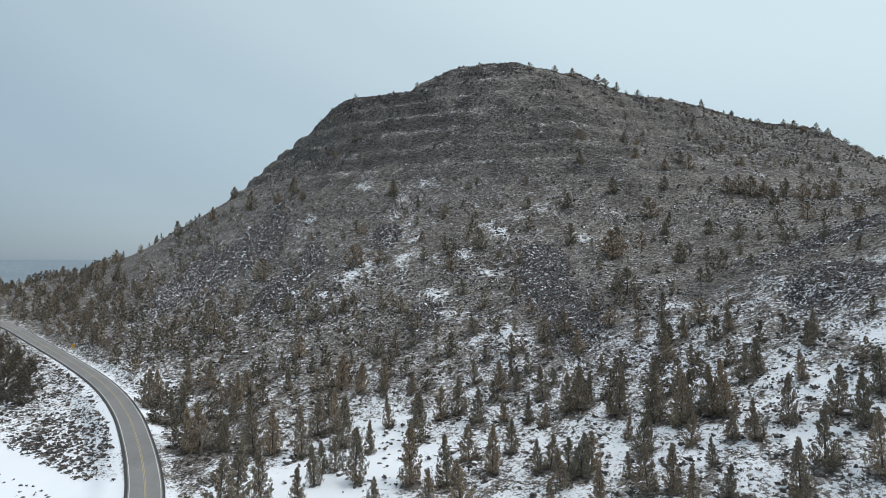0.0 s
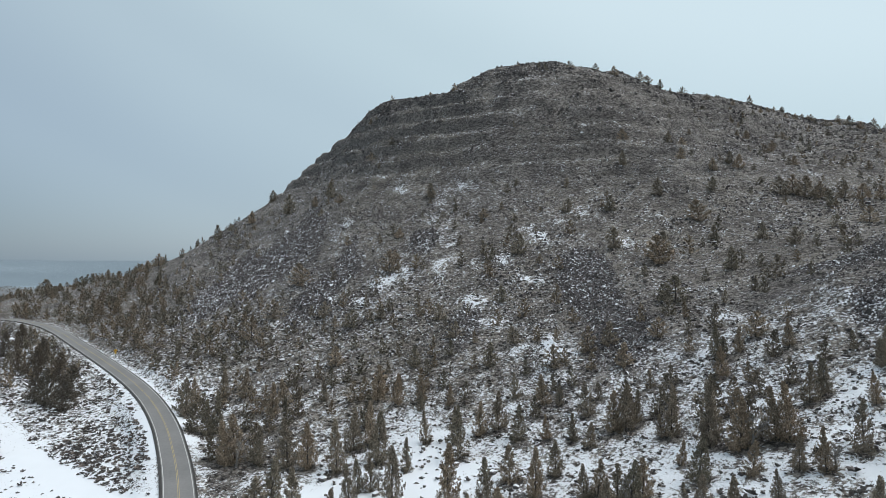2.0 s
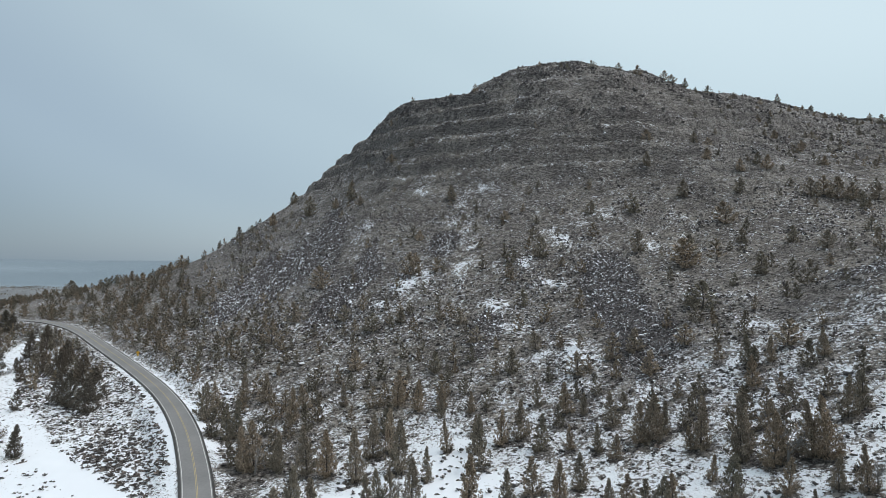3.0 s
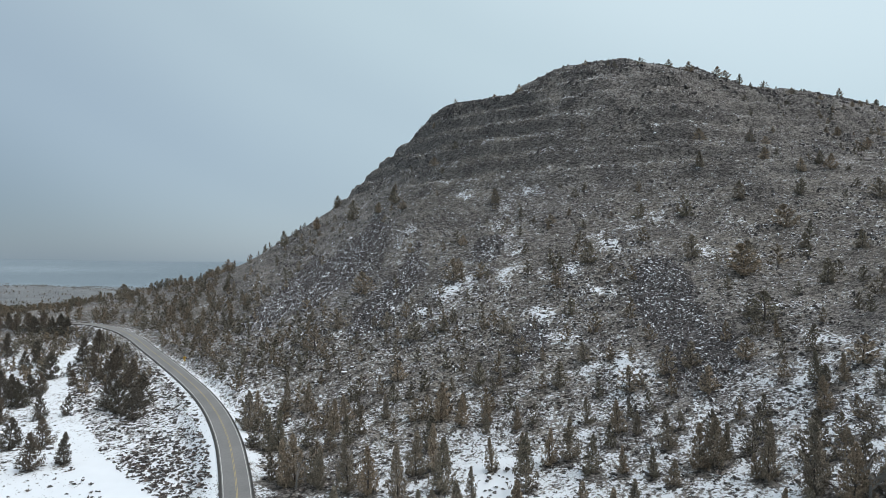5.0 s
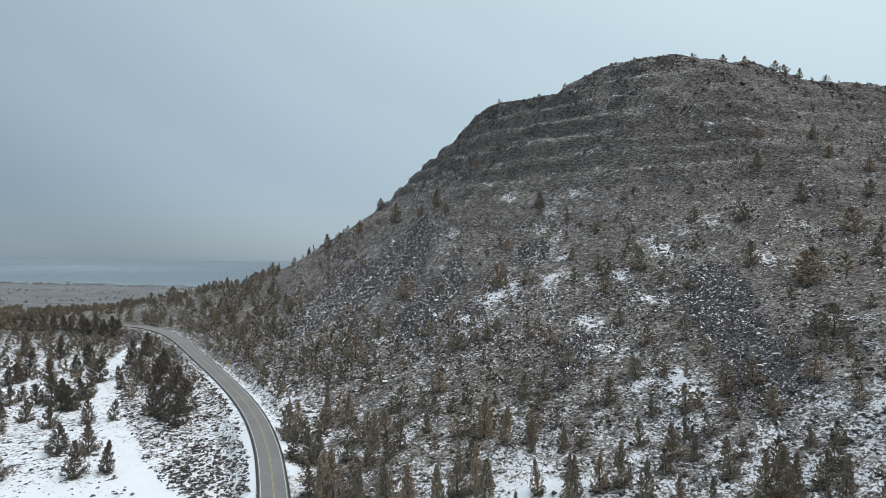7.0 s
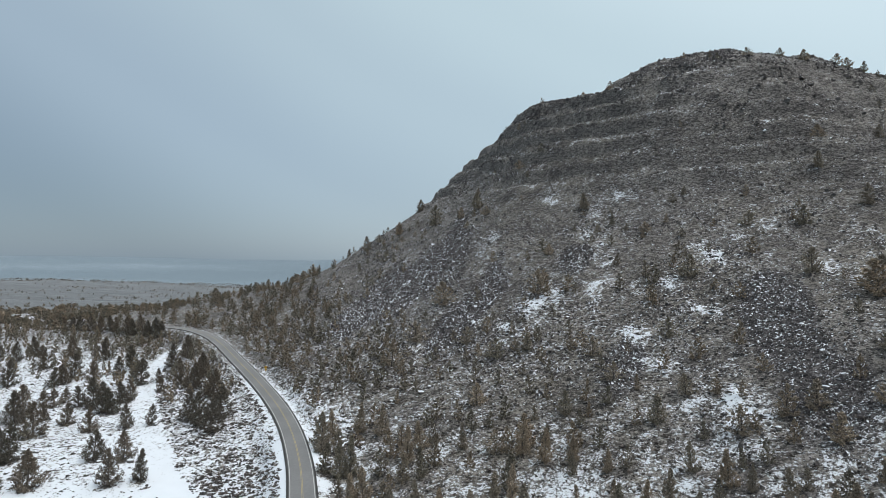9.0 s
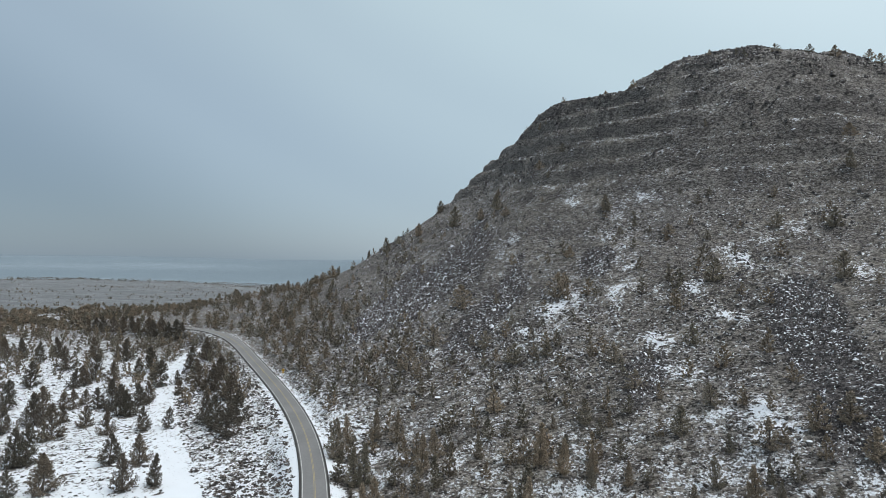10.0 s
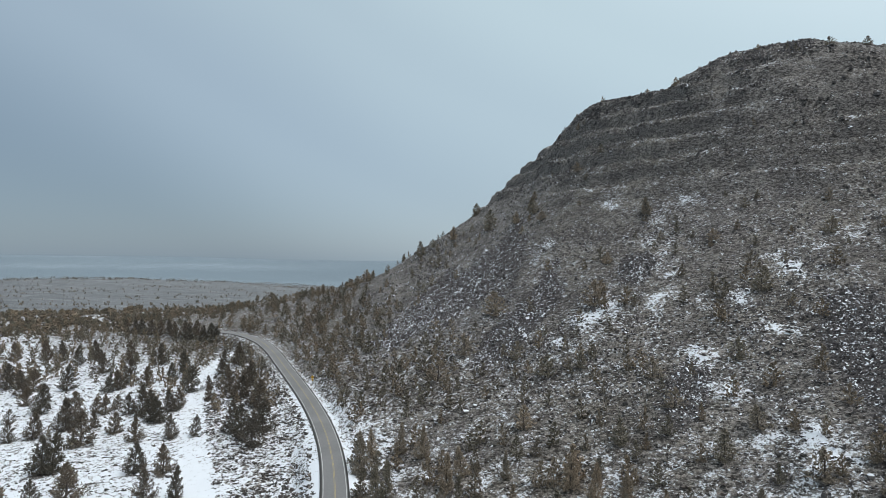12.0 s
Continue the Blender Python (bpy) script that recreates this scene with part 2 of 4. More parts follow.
    broken = calc(n, l, "ADD", broken, calc(n, l, "MULTIPLY", small_chip, calc(n, l, "SUBTRACT", 1.0, coarse)))
    broken = calc(n, l, "ADD", broken, calc(n, l, "MULTIPLY_ADD", pebble.outputs[1], 0.16, -0.08))
    broken = calc(n, l, "MULTIPLY_ADD", broken, 2.5, -0.80)
    cover = calc(n, l, "SUBTRACT", attr(n, "snow"), broken)
    cover = calc(n, l, "MULTIPLY_ADD", cover, 24.0, 0.5, clamp=True)
    # distance mist over the basin, put into the base colour as blue-grey
    white = mix(n, l, attr(n, "basin_haze"), SNOW, (0.39, 0.455, 0.505))
    l.new(mix(n, l, attr(n, "basin_haze"), mix(n, l, cover, ground, white), mix(n, l, cover, (0.175, 0.22, 0.255), white)), bsdf.inputs["Base Color"])
    bsdf.inputs["Roughness"].default_value = 0.9
    bsdf.inputs["Specular IOR Level"].default_value = 0.2
    relief = calc(n, l, "ADD", calc(n, l, "MULTIPLY", stones.outputs["Distance"], -0.8), calc(n, l, "MULTIPLY", pebbles.outputs["Distance"], -0.35))
    relief = calc(n, l, "ADD", relief, calc(n, l, "MULTIPLY", cell.outputs[2], 0.5))
    relief = calc(n, l, "MULTIPLY", relief, calc(n, l, "MULTIPLY_ADD", attr(n, "snow"), -1.0, 1.35, clamp=True))
    relief = calc(n, l, "MULTIPLY_ADD", cover, 0.12, relief)
    bump(n, l, bsdf, relief, 0.8, 0.55)
    return m


def rock_material():
    m, n, l, bsdf = material("dark_lava_rock")
    geo = n.new("ShaderNodeNewGeometry")
    pos = geo.outputs["Position"]
    fine = tex(n, l, "ShaderNodeTexNoise", 2.2, pos, 5, 0.6).outputs["Fac"]
    base = ramp_node(n, l, fine, [(0.3, (0.045, 0.042, 0.043)), (0.5, (0.09, 0.084, 0.085)), (0.7, (0.18, 0.17, 0.166))])
    shade = ramp_node(n, l, geo.outputs["Random Per Island"], [(0.0, (0.45, 0.43, 0.43)), (1.0, (1.35, 1.3, 1.25))])
    base = mix(n, l, 1.0, base, shade, "MULTIPLY")
    up = n.new("ShaderNodeSeparateXYZ")
    l.new(geo.outputs["Normal"], up.inputs[0])
    lies = calc(n, l, "ADD", up.outputs[2], calc(n, l, "MULTIPLY", fine, 0.5))
    lies = calc(n, l, "ADD", lies, calc(n, l, "MULTIPLY", attr(n, "snow"), 0.9))
    cover = calc(n, l, "MULTIPLY_ADD", lies, 8.0, -11.8, clamp=True)
    l.new(mix(n, l, cover, base, SNOW), bsdf.inputs["Base Color"])
    bsdf.inputs["Roughness"].default_value = 0.85
    bump(n, l, bsdf, fine, 0.6, 0.15)
    return m


def foliage_material(name, dark, light, per_tree):
    m, n, l, bsdf = material(name)
    geo = n.new("ShaderNodeNewGeometry")
    leaf = ramp_node(n, l, geo.outputs["Random Per Island"], [(0.0, dark), (1.0, light)])
    if per_tree == "object":
        tone = n.new("ShaderNodeObjectInfo").outputs["Random"]
    else:
        tone = attr(n, "tone")
    tint = ramp_node(n, l, tone, [(0.0, (0.84, 0.86, 0.82)), (0.45, (1.0, 0.98, 0.96)), (0.75, (1.18, 1.06, 0.95)), (1.0, (1.30, 1.22, 1.14))])
    l.new(mix(n, l, 1.0, leaf, tint, "MULTIPLY"), bsdf.inputs["Base Color"])
    bsdf.inputs["Roughness"].default_value = 0.8
    bsdf.inputs["Specular IOR Level"].default_value = 0.15
    return m


def plain_material(name, dark, light, scale, rough=0.85, relief=0.3, metal=0.0):
    m, n, l, bsdf = material(name)
    pos = n.new("ShaderNodeNewGeometry").outputs["Position"]
    grain = tex(n, l, "ShaderNodeTexNoise", scale, pos, 6, 0.65).outputs["Fac"]
    wide = tex(n, l, "ShaderNodeTexNoise", scale * 0.06, pos, 3).outputs["Fac"]
    col = ramp_node(n, l, calc(n, l, "MULTIPLY_ADD", wide, 0.5, calc(n, l, "MULTIPLY", grain, 0.5)), [(0.3, dark), (0.7, light)])
    l.new(col, bsdf.inputs["Base Color"])
    bsdf.inputs["Roughness"].default_value, bsdf.inputs["Metallic"].default_value = rough, metal
    bump(n, l, bsdf, grain, relief, 0.02)
    return m


M_GROUND = ground_material()
M_ROCK = rock_material()
M_LEAF = foliage_material("juniper_foliage", (0.14, 0.121, 0.097), (0.345, 0.302, 0.245), "object")
# leaf tones at about half the brightness of M_LEAF
M_LEAF_DARK = foliage_material("dark_juniper_foliage", (0.06, 0.053, 0.045), (0.175, 0.156, 0.132), "object")
M_LEAF_FAR = foliage_material("far_juniper_foliage", (0.108, 0.094, 0.076), (0.25, 0.22, 0.18), "tone")
M_SAGE = foliage_material("sagebrush", (0.07, 0.065, 0.065), (0.17, 0.16, 0.157), "tone")
M_BARK = plain_material("juniper_bark", (0.05, 0.042, 0.036), (0.14, 0.12, 0.105), 6.0)
M_ASPHALT = plain_material("worn_asphalt", (0.125, 0.124, 0.124), (0.20, 0.197, 0.195), 1.6, 0.75, 0.2)
M_SHOULDER = plain_material("wet_gravel_shoulder", (0.018, 0.017, 0.017), (0.05, 0.047, 0.045), 5.0)
M_WHITE = plain_material("white_road_paint", (0.42, 0.42, 0.41), (0.62, 0.62, 0.60), 3.0)
M_YELLOW = plain_material("yellow_road_paint", (0.27, 0.215, 0.11), (0.42, 0.335, 0.17), 3.0)


# ---- mesh helpers ----
def mesh_from(name, verts, faces, mats, smooth_faces=False, attributes=None):
    me = bpy.data.meshes.new(name)
    verts, faces = np.asarray(verts, np.float32), np.asarray(faces, np.int32)
    k = faces.shape[1]
    me.vertices.add(len(verts))
    me.vertices.foreach_set("co", verts.ravel())
    me.loops.add(faces.size)
    me.loops.foreach_set("vertex_index", faces.ravel())
    me.polygons.add(len(faces))
    me.polygons.foreach_set("loop_start", np.arange(0, faces.size, k, dtype=np.int32))
    me.polygons.foreach_set("loop_total", np.full(len(faces), k, np.int32))
    me.polygons.foreach_set("use_smooth", np.full(len(faces), smooth_faces))
    for m in mats:
        me.materials.append(m)
    for key, values in (attributes or {}).items():
        me.attributes.new(key, "FLOAT", "POINT").data.foreach_set("value", np.asarray(values, np.float32))
    me.update(calc_edges=True)
    me.validate()
    return me


def part(name, me, parent, label=""):
    ob = new(name, me)
    ob.parent = parent
    return tagged(ob, label)


def strewn(name, template, places, turns, scales, mats, extra):
    """Many copies of a small shape, laid at their places, as one mesh."""
    tv, tf = template
    c, s = np.cos(turns)[:, None], np.sin(turns)[:, None]
    v = tv[None] * scales[:, None, :]
    x = v[..., 0] * c - v[..., 1] * s
    y = v[..., 0] * s + v[..., 1] * c
    verts = np.stack([x, y, v[..., 2]], -1) + places[:, None, :]
    faces = tf[None] + (np.arange(len(places)) * len(tv))[:, None, None]
    at = {k: np.repeat(val, len(tv)) for k, val in extra.items()}
    return verts.reshape(-1, 3), faces.reshape(-1, tf.shape[1]), at


# ---- the ground: one sheet to the horizon ----
def spaced(lo, hi, step, far, grow, widest_up=1e9, widest_down=1e9):
    """Even lines from lo to hi, then ever wider ones out to the horizon."""
    mid = np.arange(lo, hi + step / 2, step)
    out, s, v = [], step, hi
    while v < far:
        s = min(s * grow, widest_up)
        v += s
        out.append(min(v, far))
    below, s, v = [], step, lo
    while v > -far:
        s = min(s * grow, widest_down)
        v -= s
        below.append(max(v, -far))
    return np.concatenate([below[::-1], mid, out])


# middles of the long snow patches left on the slope
SNOW_DRIFTS = [(6, 255), (0, 253), (-5, 249), (25, 306), (21, 290), (25, 267), (21, 250), (33, 243), (30, 210), (45, 239), (50, 217), (63, 254),
               (86, 266), (97, 272), (-21, 318), (-27, 311), (6, 329), (100, 209), (90, 225), (88, 171), (38, 306), (-62, 245), (-47, 246),
               (32, 192), (36, 171), (44, 163), (-11, 238), (92, 223), (121, 228), (73, 264), (14, 275)]


def talus(x, y, z):
    """Where loose stones cover the slope, from 0 to 1."""
    run = fractal(x * 1.3 - y * 0.2, y * 0.32 + x * 0.1, 22, 3, 57)
    field = 0.0
    for cx, cy, rx, ry, lean in ((-70, 316, 38, 50, 0.35), (-27, 264, 11, 23, 0.45), (66, 208, 9, 34, 0.2), (60, 157, 8, 15, 0.3),
                                 (23, 194, 6, 16, 0.2), (15, 276, 8, 15, 0.1), (126, 142, 17, 21, 0.0), (100, 108, 9, 11, 0.0)):
        field = field + 1.15 * np.exp(-(((x - cx - lean * (y - cy)) / rx) ** 2 + ((y - cy) / ry) ** 2))
    zone = smooth(14, 26, z) * (1 - smooth(75, 100, z))
    return np.clip(smooth(0.35, 0.75, field + 0.55 * run) * zone, 0, 1)


def cover_maps(x, y, z):
    """How much snow and dry grass lies at each point."""
    lump = fractal(x, y, 45, 3, 51)
    spots = fractal(x, y, 12, 3, 52)
    flecks = fractal(x, y, 4, 2, 55)
    streak = fractal(x * 1.5 - y * 0.25, y * 0.45 + x * 0.1, 11, 3, 53) + 0.35 * fractal(x, y, 35, 2, 54)
    snow = np.interp(z, [5, 14, 26, 42, 60, 95, 165, 175], [0.62, 0.64, 0.60, 0.47, 0.40, 0.42, 0.35, 0.31])
    snow = snow + 0.13 * lump + (0.16 * spots + 0.13 * flecks) * (1 - 0.15 * smooth(60, 100, z))
    slope_zone = smooth(18, 40, z) * (1 - smooth(80, 115, z))
    snow = snow + slope_zone * (0.45 * np.clip(streak - 0.12, 0, 1) - 0.03)
    flat_left = (1 - smooth(-65, -40, x)) * (1 - smooth(5, 12, z))
    snow = snow + flat_left * (1.02 - 0.24 * smooth(-4, 4, x - np.interp(y, TRACK_LINE[:, 1], TRACK_LINE[:, 0])))
    snow = snow - 0.13 * (1 - smooth(-110, -70, x)) * smooth(14, 22, z)
    stones = talus(x, y, z)
    snow = snow * (1 - 0.8 * stones) + 0.48 * 0.8 * stones
    # smooth drifts: the clearing before the trees, the track, the verges
    clearing = np.exp(-(((x + 4) / 17) ** 2 + ((y - 112) / 11) ** 2)) + 0.8 * np.exp(-(((x - 8) / 6) ** 2 + ((y - 124) / 15) ** 2))
    clearing = clearing + 0.9 * np.exp(-(((x + 23) / 17) ** 2 + ((y - 106) / 9) ** 2))
    snow = snow + 1.15 * clearing
    td, _ = near_line(x, y, TRACK_LINE)
    snow = snow + 1.1 * (1 - smooth(2.8, 5.0, td + 1.0 * spots))
    for px, py in SNOW_DRIFTS:
        w = np.exp(-(((x - px + 0.2 * (y - py)) / 4.2) ** 2 + ((y - py) / 8.5) ** 2))
        snow = snow + 0.80 * w * (0.75 + 0.9 * spots + 0.8 * flecks)
    rd, _ = near_line(x, y, ROAD_COARSE)
    snow = snow + 0.40 * np.exp(-((rd - 4.7) / 1.3) ** 2)
    grass = 0.35 + 0.5 * fractal(x, y, 60, 3, 61) - 0.25 * smooth(110, 150, z)
    grass = grass * (1 - 0.85 * stones)
    far = smooth(600, 1100, np.hypot(x, y))
    grass = grass * (1 - far) + 0.9 * far
    away = np.hypot(x, y)
    snow = snow * (1 - far) + far * (0.30 + 0.12 * fractal(x, y, 300, 3, 63))
    # pale and slate bands of the basin's painted mist, by distance
    mist_bands = np.interp(away + 70 * fractal(x, y, 700, 2, 65), [3800, 3950, 4060, 4160, 4300, 4420, 4560, 4700, 4900], [0.4, 0.7, 0.6, 0.2, 0.15, 0.6, 0.4, 0.2, 0.1])
    basin_haze = smooth(3750, 3950, away)
    snow = snow * (1 - basin_haze) + basin_haze * (mist_bands + 0.9 * fractal(x * 0.4, away * 2.5, 600, 3, 64))
    front = smooth(-30, -10, x) * (1 - smooth(120, 175, y)) * (1 - smooth(60, 80, z))
    snow = snow + 0.33 * front * (1 - far) - 0.30 * np.exp(-(((x - 116) / 26) ** 2 + ((y - 130) / 32) ** 2))
    foot = 1.7 * np.exp(-(((x + 34) / 26) ** 2 + ((y - 170) / 55) ** 2)) + 2.6 * np.exp(-(((x - 80) / 26) ** 2 + ((y - 80) / 20) ** 2))
    snow = snow + 0.10 * np.clip(foot, 0, 3.5) * (1 + 1.5 * flecks)
    # bare litter at the foot of each tree
    for bx, by, bh in ALL_TREES + WOOD_TREES:
        if bh > 3 and by < 260:
            i0, i1 = np.searchsorted(x[0], (bx - 5, bx + 5))
            j0, j1 = np.searchsorted(y[:, 0], (by - 5, by + 5))
            spot = (slice(j0, j1), slice(i0, i1))
            w = np.exp(-(((x[spot] - bx) ** 2 + (y[spot] - by + 0.06 * bh) ** 2) / (0.17 * bh + 0.35) ** 2))
            snow[spot] = snow[spot] * (1 - 0.85 * w)
    return np.clip(snow, 0, 2.0), np.clip(grass, 0, 1)


FLAT_TREES = [(-210.7, 218.7, 7.3), (-196.7, 212, 11), (-196.2, 198.7, 5.4), (-178.6, 183.7, 6.4), (-174.8, 188.8, 8.9), (-215.8, 242.1, 10.9), (-177.7, 207.7, 11), (-155.4, 188.7, 11), (-172.5, 199.7, 11),
    (-147, 166.1, 11), (-145.2, 168.6, 11), (-179.5, 219.6, 6), (-174.5, 218.8, 7.2), (-175, 224.9, 5.7), (-166.2, 221, 7.4), (-155.1, 201.2, 7.3), (-166.2, 204.5, 6.3), (-221.8, 267.4, 11),
    (-196.5, 244.1, 7.7), (-195, 248.6, 8.5), (-197.4, 257.2, 11), (-186.7, 254.9, 8.4), (-160.4, 220.5, 11), (-152.6, 215.2, 11), (-148.5, 215.3, 9.3), (-152.7, 226.6, 8.3), (-152.5, 230.8, 8),
    (-142, 196.3, 7.7), (-133.7, 202.6, 7.9), (-123.6, 174.3, 8.8), (-115.3, 175.4, 8.5), (-125.5, 153.1, 10), (-131.6, 148.4, 6.8)]
TRACK_TREES = [(-107, 158, 9.7), (-100.9, 162.6, 8.4), (-126.7, 205.5, 7), (-157.3, 256.4, 6), (-147.9, 242.3, 6.1), (-180.2, 262.8, 8.6), (-162.2, 252, 11), (-181.4, 273.8, 11), (-204.7, 286.3, 10.9),
    (-224, 289.5, 11), (-223.8, 228.7, 11), (-287.4, 280.3, 10.2), (-271.3, 283.4, 11), (-226.5, 236.2, 9.6), (-262.1, 284.8, 11), (-246.6, 279.5, 9.9), (-163.6, 287.7, 11), (-145.6, 253.2, 11),
    (-101.4, 198.6, 11), (-109.3, 205.9, 11), (-116.3, 210.3, 11), (-104.6, 210.2, 11), (-119.6, 233.1, 10.6), (-135.1, 244.6, 11), (-139.1, 257, 11), (-164, 276.3, 11), (-244.8, 288.3, 10.7),
    (-239.7, 234.9, 11)]
FRONT_TREES = [(-58.1, 179.2, 10.7), (-48.2, 163.6, 9.4), (-37.6, 139.9, 10.3), (-45.5, 164.3, 10.4), (-35.9, 141.7, 11), (-22.4, 98.3, 11), (-17.8, 132, 10.2), (-11.6, 127, 11), (-7.8, 109.3, 7.8),
    (-6.5, 115.2, 6.3), (-4.1, 114.8, 6.5), (-8.5, 138.7, 9.7), (-22.4, 134.7, 11), (-21.4, 108.3, 11), (-16.3, 101.5, 11), (0.3, 107.1, 10.4), (-2.5, 128.7, 11), (3.1, 121.9, 7),
    (7.7, 134.3, 7.2), (9.6, 101.7, 11), (14.2, 131.3, 8.1), (11.8, 90.3, 6.6), (2.7, 90.6, 6.7), (15.6, 96.8, 9.3), (19.4, 131.6, 7.5), (23.7, 131.9, 8.5), (26.6, 124.5, 7.9),
    (21.5, 107.1, 6.8), (24, 98.6, 8.4), (15.8, 83.7, 9.3), (29.2, 104.9, 6.3)]
FRONT_TREES_MIDDLE = [(36.3, 118, 5.7), (30.8, 93.6, 5.7), (33.2, 93.2, 6.2), (36.3, 86.7, 7.5), (38.6, 88.4, 6.5), (35.1, 89.9, 6.1), (31.9, 121.7, 5.2), (38.3, 112.6, 4.9), (44.3, 116.8, 8.2),
    (46.6, 115.5, 9.3), (49.3, 117.1, 6.6), (49.8, 106.9, 4.3), (51.4, 105.6, 9.4), (47.7, 94.1, 4.4), (47.2, 87.1, 7), (54.3, 97.1, 11), (56.1, 90.8, 8.5), (53.5, 83.1, 5.3),
    (41.7, 80.8, 4.3), (42.1, 75.7, 7), (44.8, 73.3, 6.9), (44.4, 67.3, 6.4), (34.8, 75.8, 6.3), (28.8, 79.7, 4.7), (14.6, 149.4, 5.5), (7.7, 155.4, 6.4), (1.8, 157.3, 8),
    (34.5, 136.4, 7.2), (38, 133.8, 5.1), (41.9, 126.2, 7.4)]
FRONT_TREES_RIGHT = [(60.9, 89.1, 8.6), (61.8, 86.9, 9.4), (52.3, 75.2, 4.5), (58.2, 79.4, 4.9), (60.4, 77, 6.4), (70.5, 94.7, 6.8), (66.7, 78.1, 7.5), (75.3, 85.9, 5.3), (71.3, 73.4, 7.6),
    (71.1, 68.3, 8), (55.8, 61.6, 7.9), (62, 64.7, 7.6), (65.3, 59.1, 7.6), (49.9, 67.5, 4.7), (77.8, 72.4, 7.2), (-18.3, 168.3, 6.7), (-4.8, 140.2, 10), (-3.5, 162.1, 8.2),
    (29.8, 144.1, 6.1), (-29.6, 172, 7.6), (-29.7, 137.7, 8.5), (-58.5, 188.3, 7.8), (-42.9, 184, 8.6), (-50.3, 188.1, 8.7), (-31.6, 166.2, 9.4), (75.6, 125.2, 5.4), (81.3, 116.3, 5.7),
    (73.4, 95.2, 6.4), (68.2, 119.3, 6.4), (85.9, 96.4, 5.5)]
RIDGE_TREES = [(-151.3, 417.2, 7.5), (-159.4, 423.2, 5.3), (-160.6, 415.3, 5.2), (-184.9, 423.3, 6), (-218.7, 413.3, 9.4), (-112.2, 415.4, 8.6), (-105.9, 421.6, 5), (-92.1, 417.9, 7.6), (-87.6, 470.4, 8.1),
    (-62.7, 392.3, 11), (-44.7, 371.1, 5.8), (-34.9, 368.8, 7.9), (-29, 352.1, 4.6), (28.5, 436.6, 4.9), (32.2, 411.2, 3.9), (39.2, 375.2, 4.3), (77, 368.6, 3.2), (107.2, 362.2, 4.6),
    (124.2, 365.3, 4.3), (133.2, 357.3, 5.2), (162.2, 390, 6.1), (159.4, 370.4, 4.7), (169.8, 376.2, 5.2), (202.1, 379.6, 5.7), (249.6, 411.4, 5.3), (265.2, 407.6, 3.3), (275.6, 410.4, 3.3),
    (282.7, 410.7, 4.1), (296.2, 413.1, 4.6), (315.9, 412.9, 4.6), (315.9, 401, 6.1), (333.7, 401, 4.9), (336.7, 393.6, 4)]
SLOPE_TREES = [(-0.5, 257.9, 9.5), (-40.4, 279.7, 10.4), (-13.6, 220.5, 6.6), (-11.7, 369.9, 5.5), (3.9, 286.3, 4.9), (20.3, 311.2, 7.4), (42.5, 279.7, 4.6), (50.8, 241.8, 8.2), (79.2, 269.4, 6.3),
    (111.3, 288.5, 7.1), (116.5, 300.7, 6.5), (83.8, 224.9, 8.2), (95.5, 260.5, 6.9), (91.3, 202, 10.1), (80.9, 167.1, 8.1), (142.3, 304.7, 5.7), (145.9, 297.4, 4.4), (139.4, 285.1, 5.7),
    (117.9, 263.8, 7.8), (139.6, 256.3, 6.4), (122.4, 235.3, 9), (105.4, 180.2, 7), (95.4, 207.5, 8.3), (228.2, 342, 5.9), (147.6, 271.3, 5.7), (117.2, 212.9, 5.4), (198.3, 328.4, 5.6),
    (205, 315.7, 6.4), (158.7, 275.9, 5.5), (160, 270.8, 6.8), (199.6, 289.3, 5.3)]
SLOPE_TREES_RIGHT = [(169, 245.9, 8), (172.6, 241.5, 9.4), (163.6, 245.5, 8.2), (175.4, 231.2, 6.4), (177.9, 239.8, 6.9), (185.4, 236, 6.1), (193.2, 236.1, 6.6), (199.6, 234.4, 6.1), (208.3, 235.3, 6.9),
    (164.7, 197.3, 6.2), (150.9, 194.9, 5), (130.3, 186.3, 5.8), (55.7, 141.1, 5.7), (56.6, 154, 6.2), (51.1, 153.6, 6.7), (67.3, 147.7, 5.2), (26.8, 163.6, 6.4), (19.7, 186.4, 5.4),
    (7, 177, 5.9), (34.9, 172.6, 5.1), (41.3, 151.8, 6), (-17.1, 190.8, 6.3), (-2.8, 166.1, 7.9), (80.7, 127, 5.9), (-47.1, 252.5, 8.2), (-25.3, 236.9, 6.6), (-51.8, 233, 8.6),
    (37.5, 206.4, 6), (15.8, 205, 5.9), (-3.5, 218.3, 5.2), (128.6, 201.5, 6.2)]
RIM_TREES = [(195.6, 397.4, 4.7), (211.9, 370.5, 4.4), (221.8, 376.4, 4.5), (241.5, 388.2, 4.7), (247.6, 391.5, 4.7), (253.4, 394.9, 4.8), (273.6, 414.7, 5), (281.9, 414.7, 5), (289.7, 415.9, 5), (297.2, 419, 5.1), (295.3, 405.2, 4.9), (298, 402.9, 4.9), (305.2, 405.1, 4.9), (313.6, 404.2, 4.9), (310.1, 388.6, 4.8), (316.4, 385.9, 4.7), (318.3, 384.7, 4.7), (324.1, 385.1, 4.7), (321.6, 367.4, 4.5), (330.5, 367.4, 4.5)]
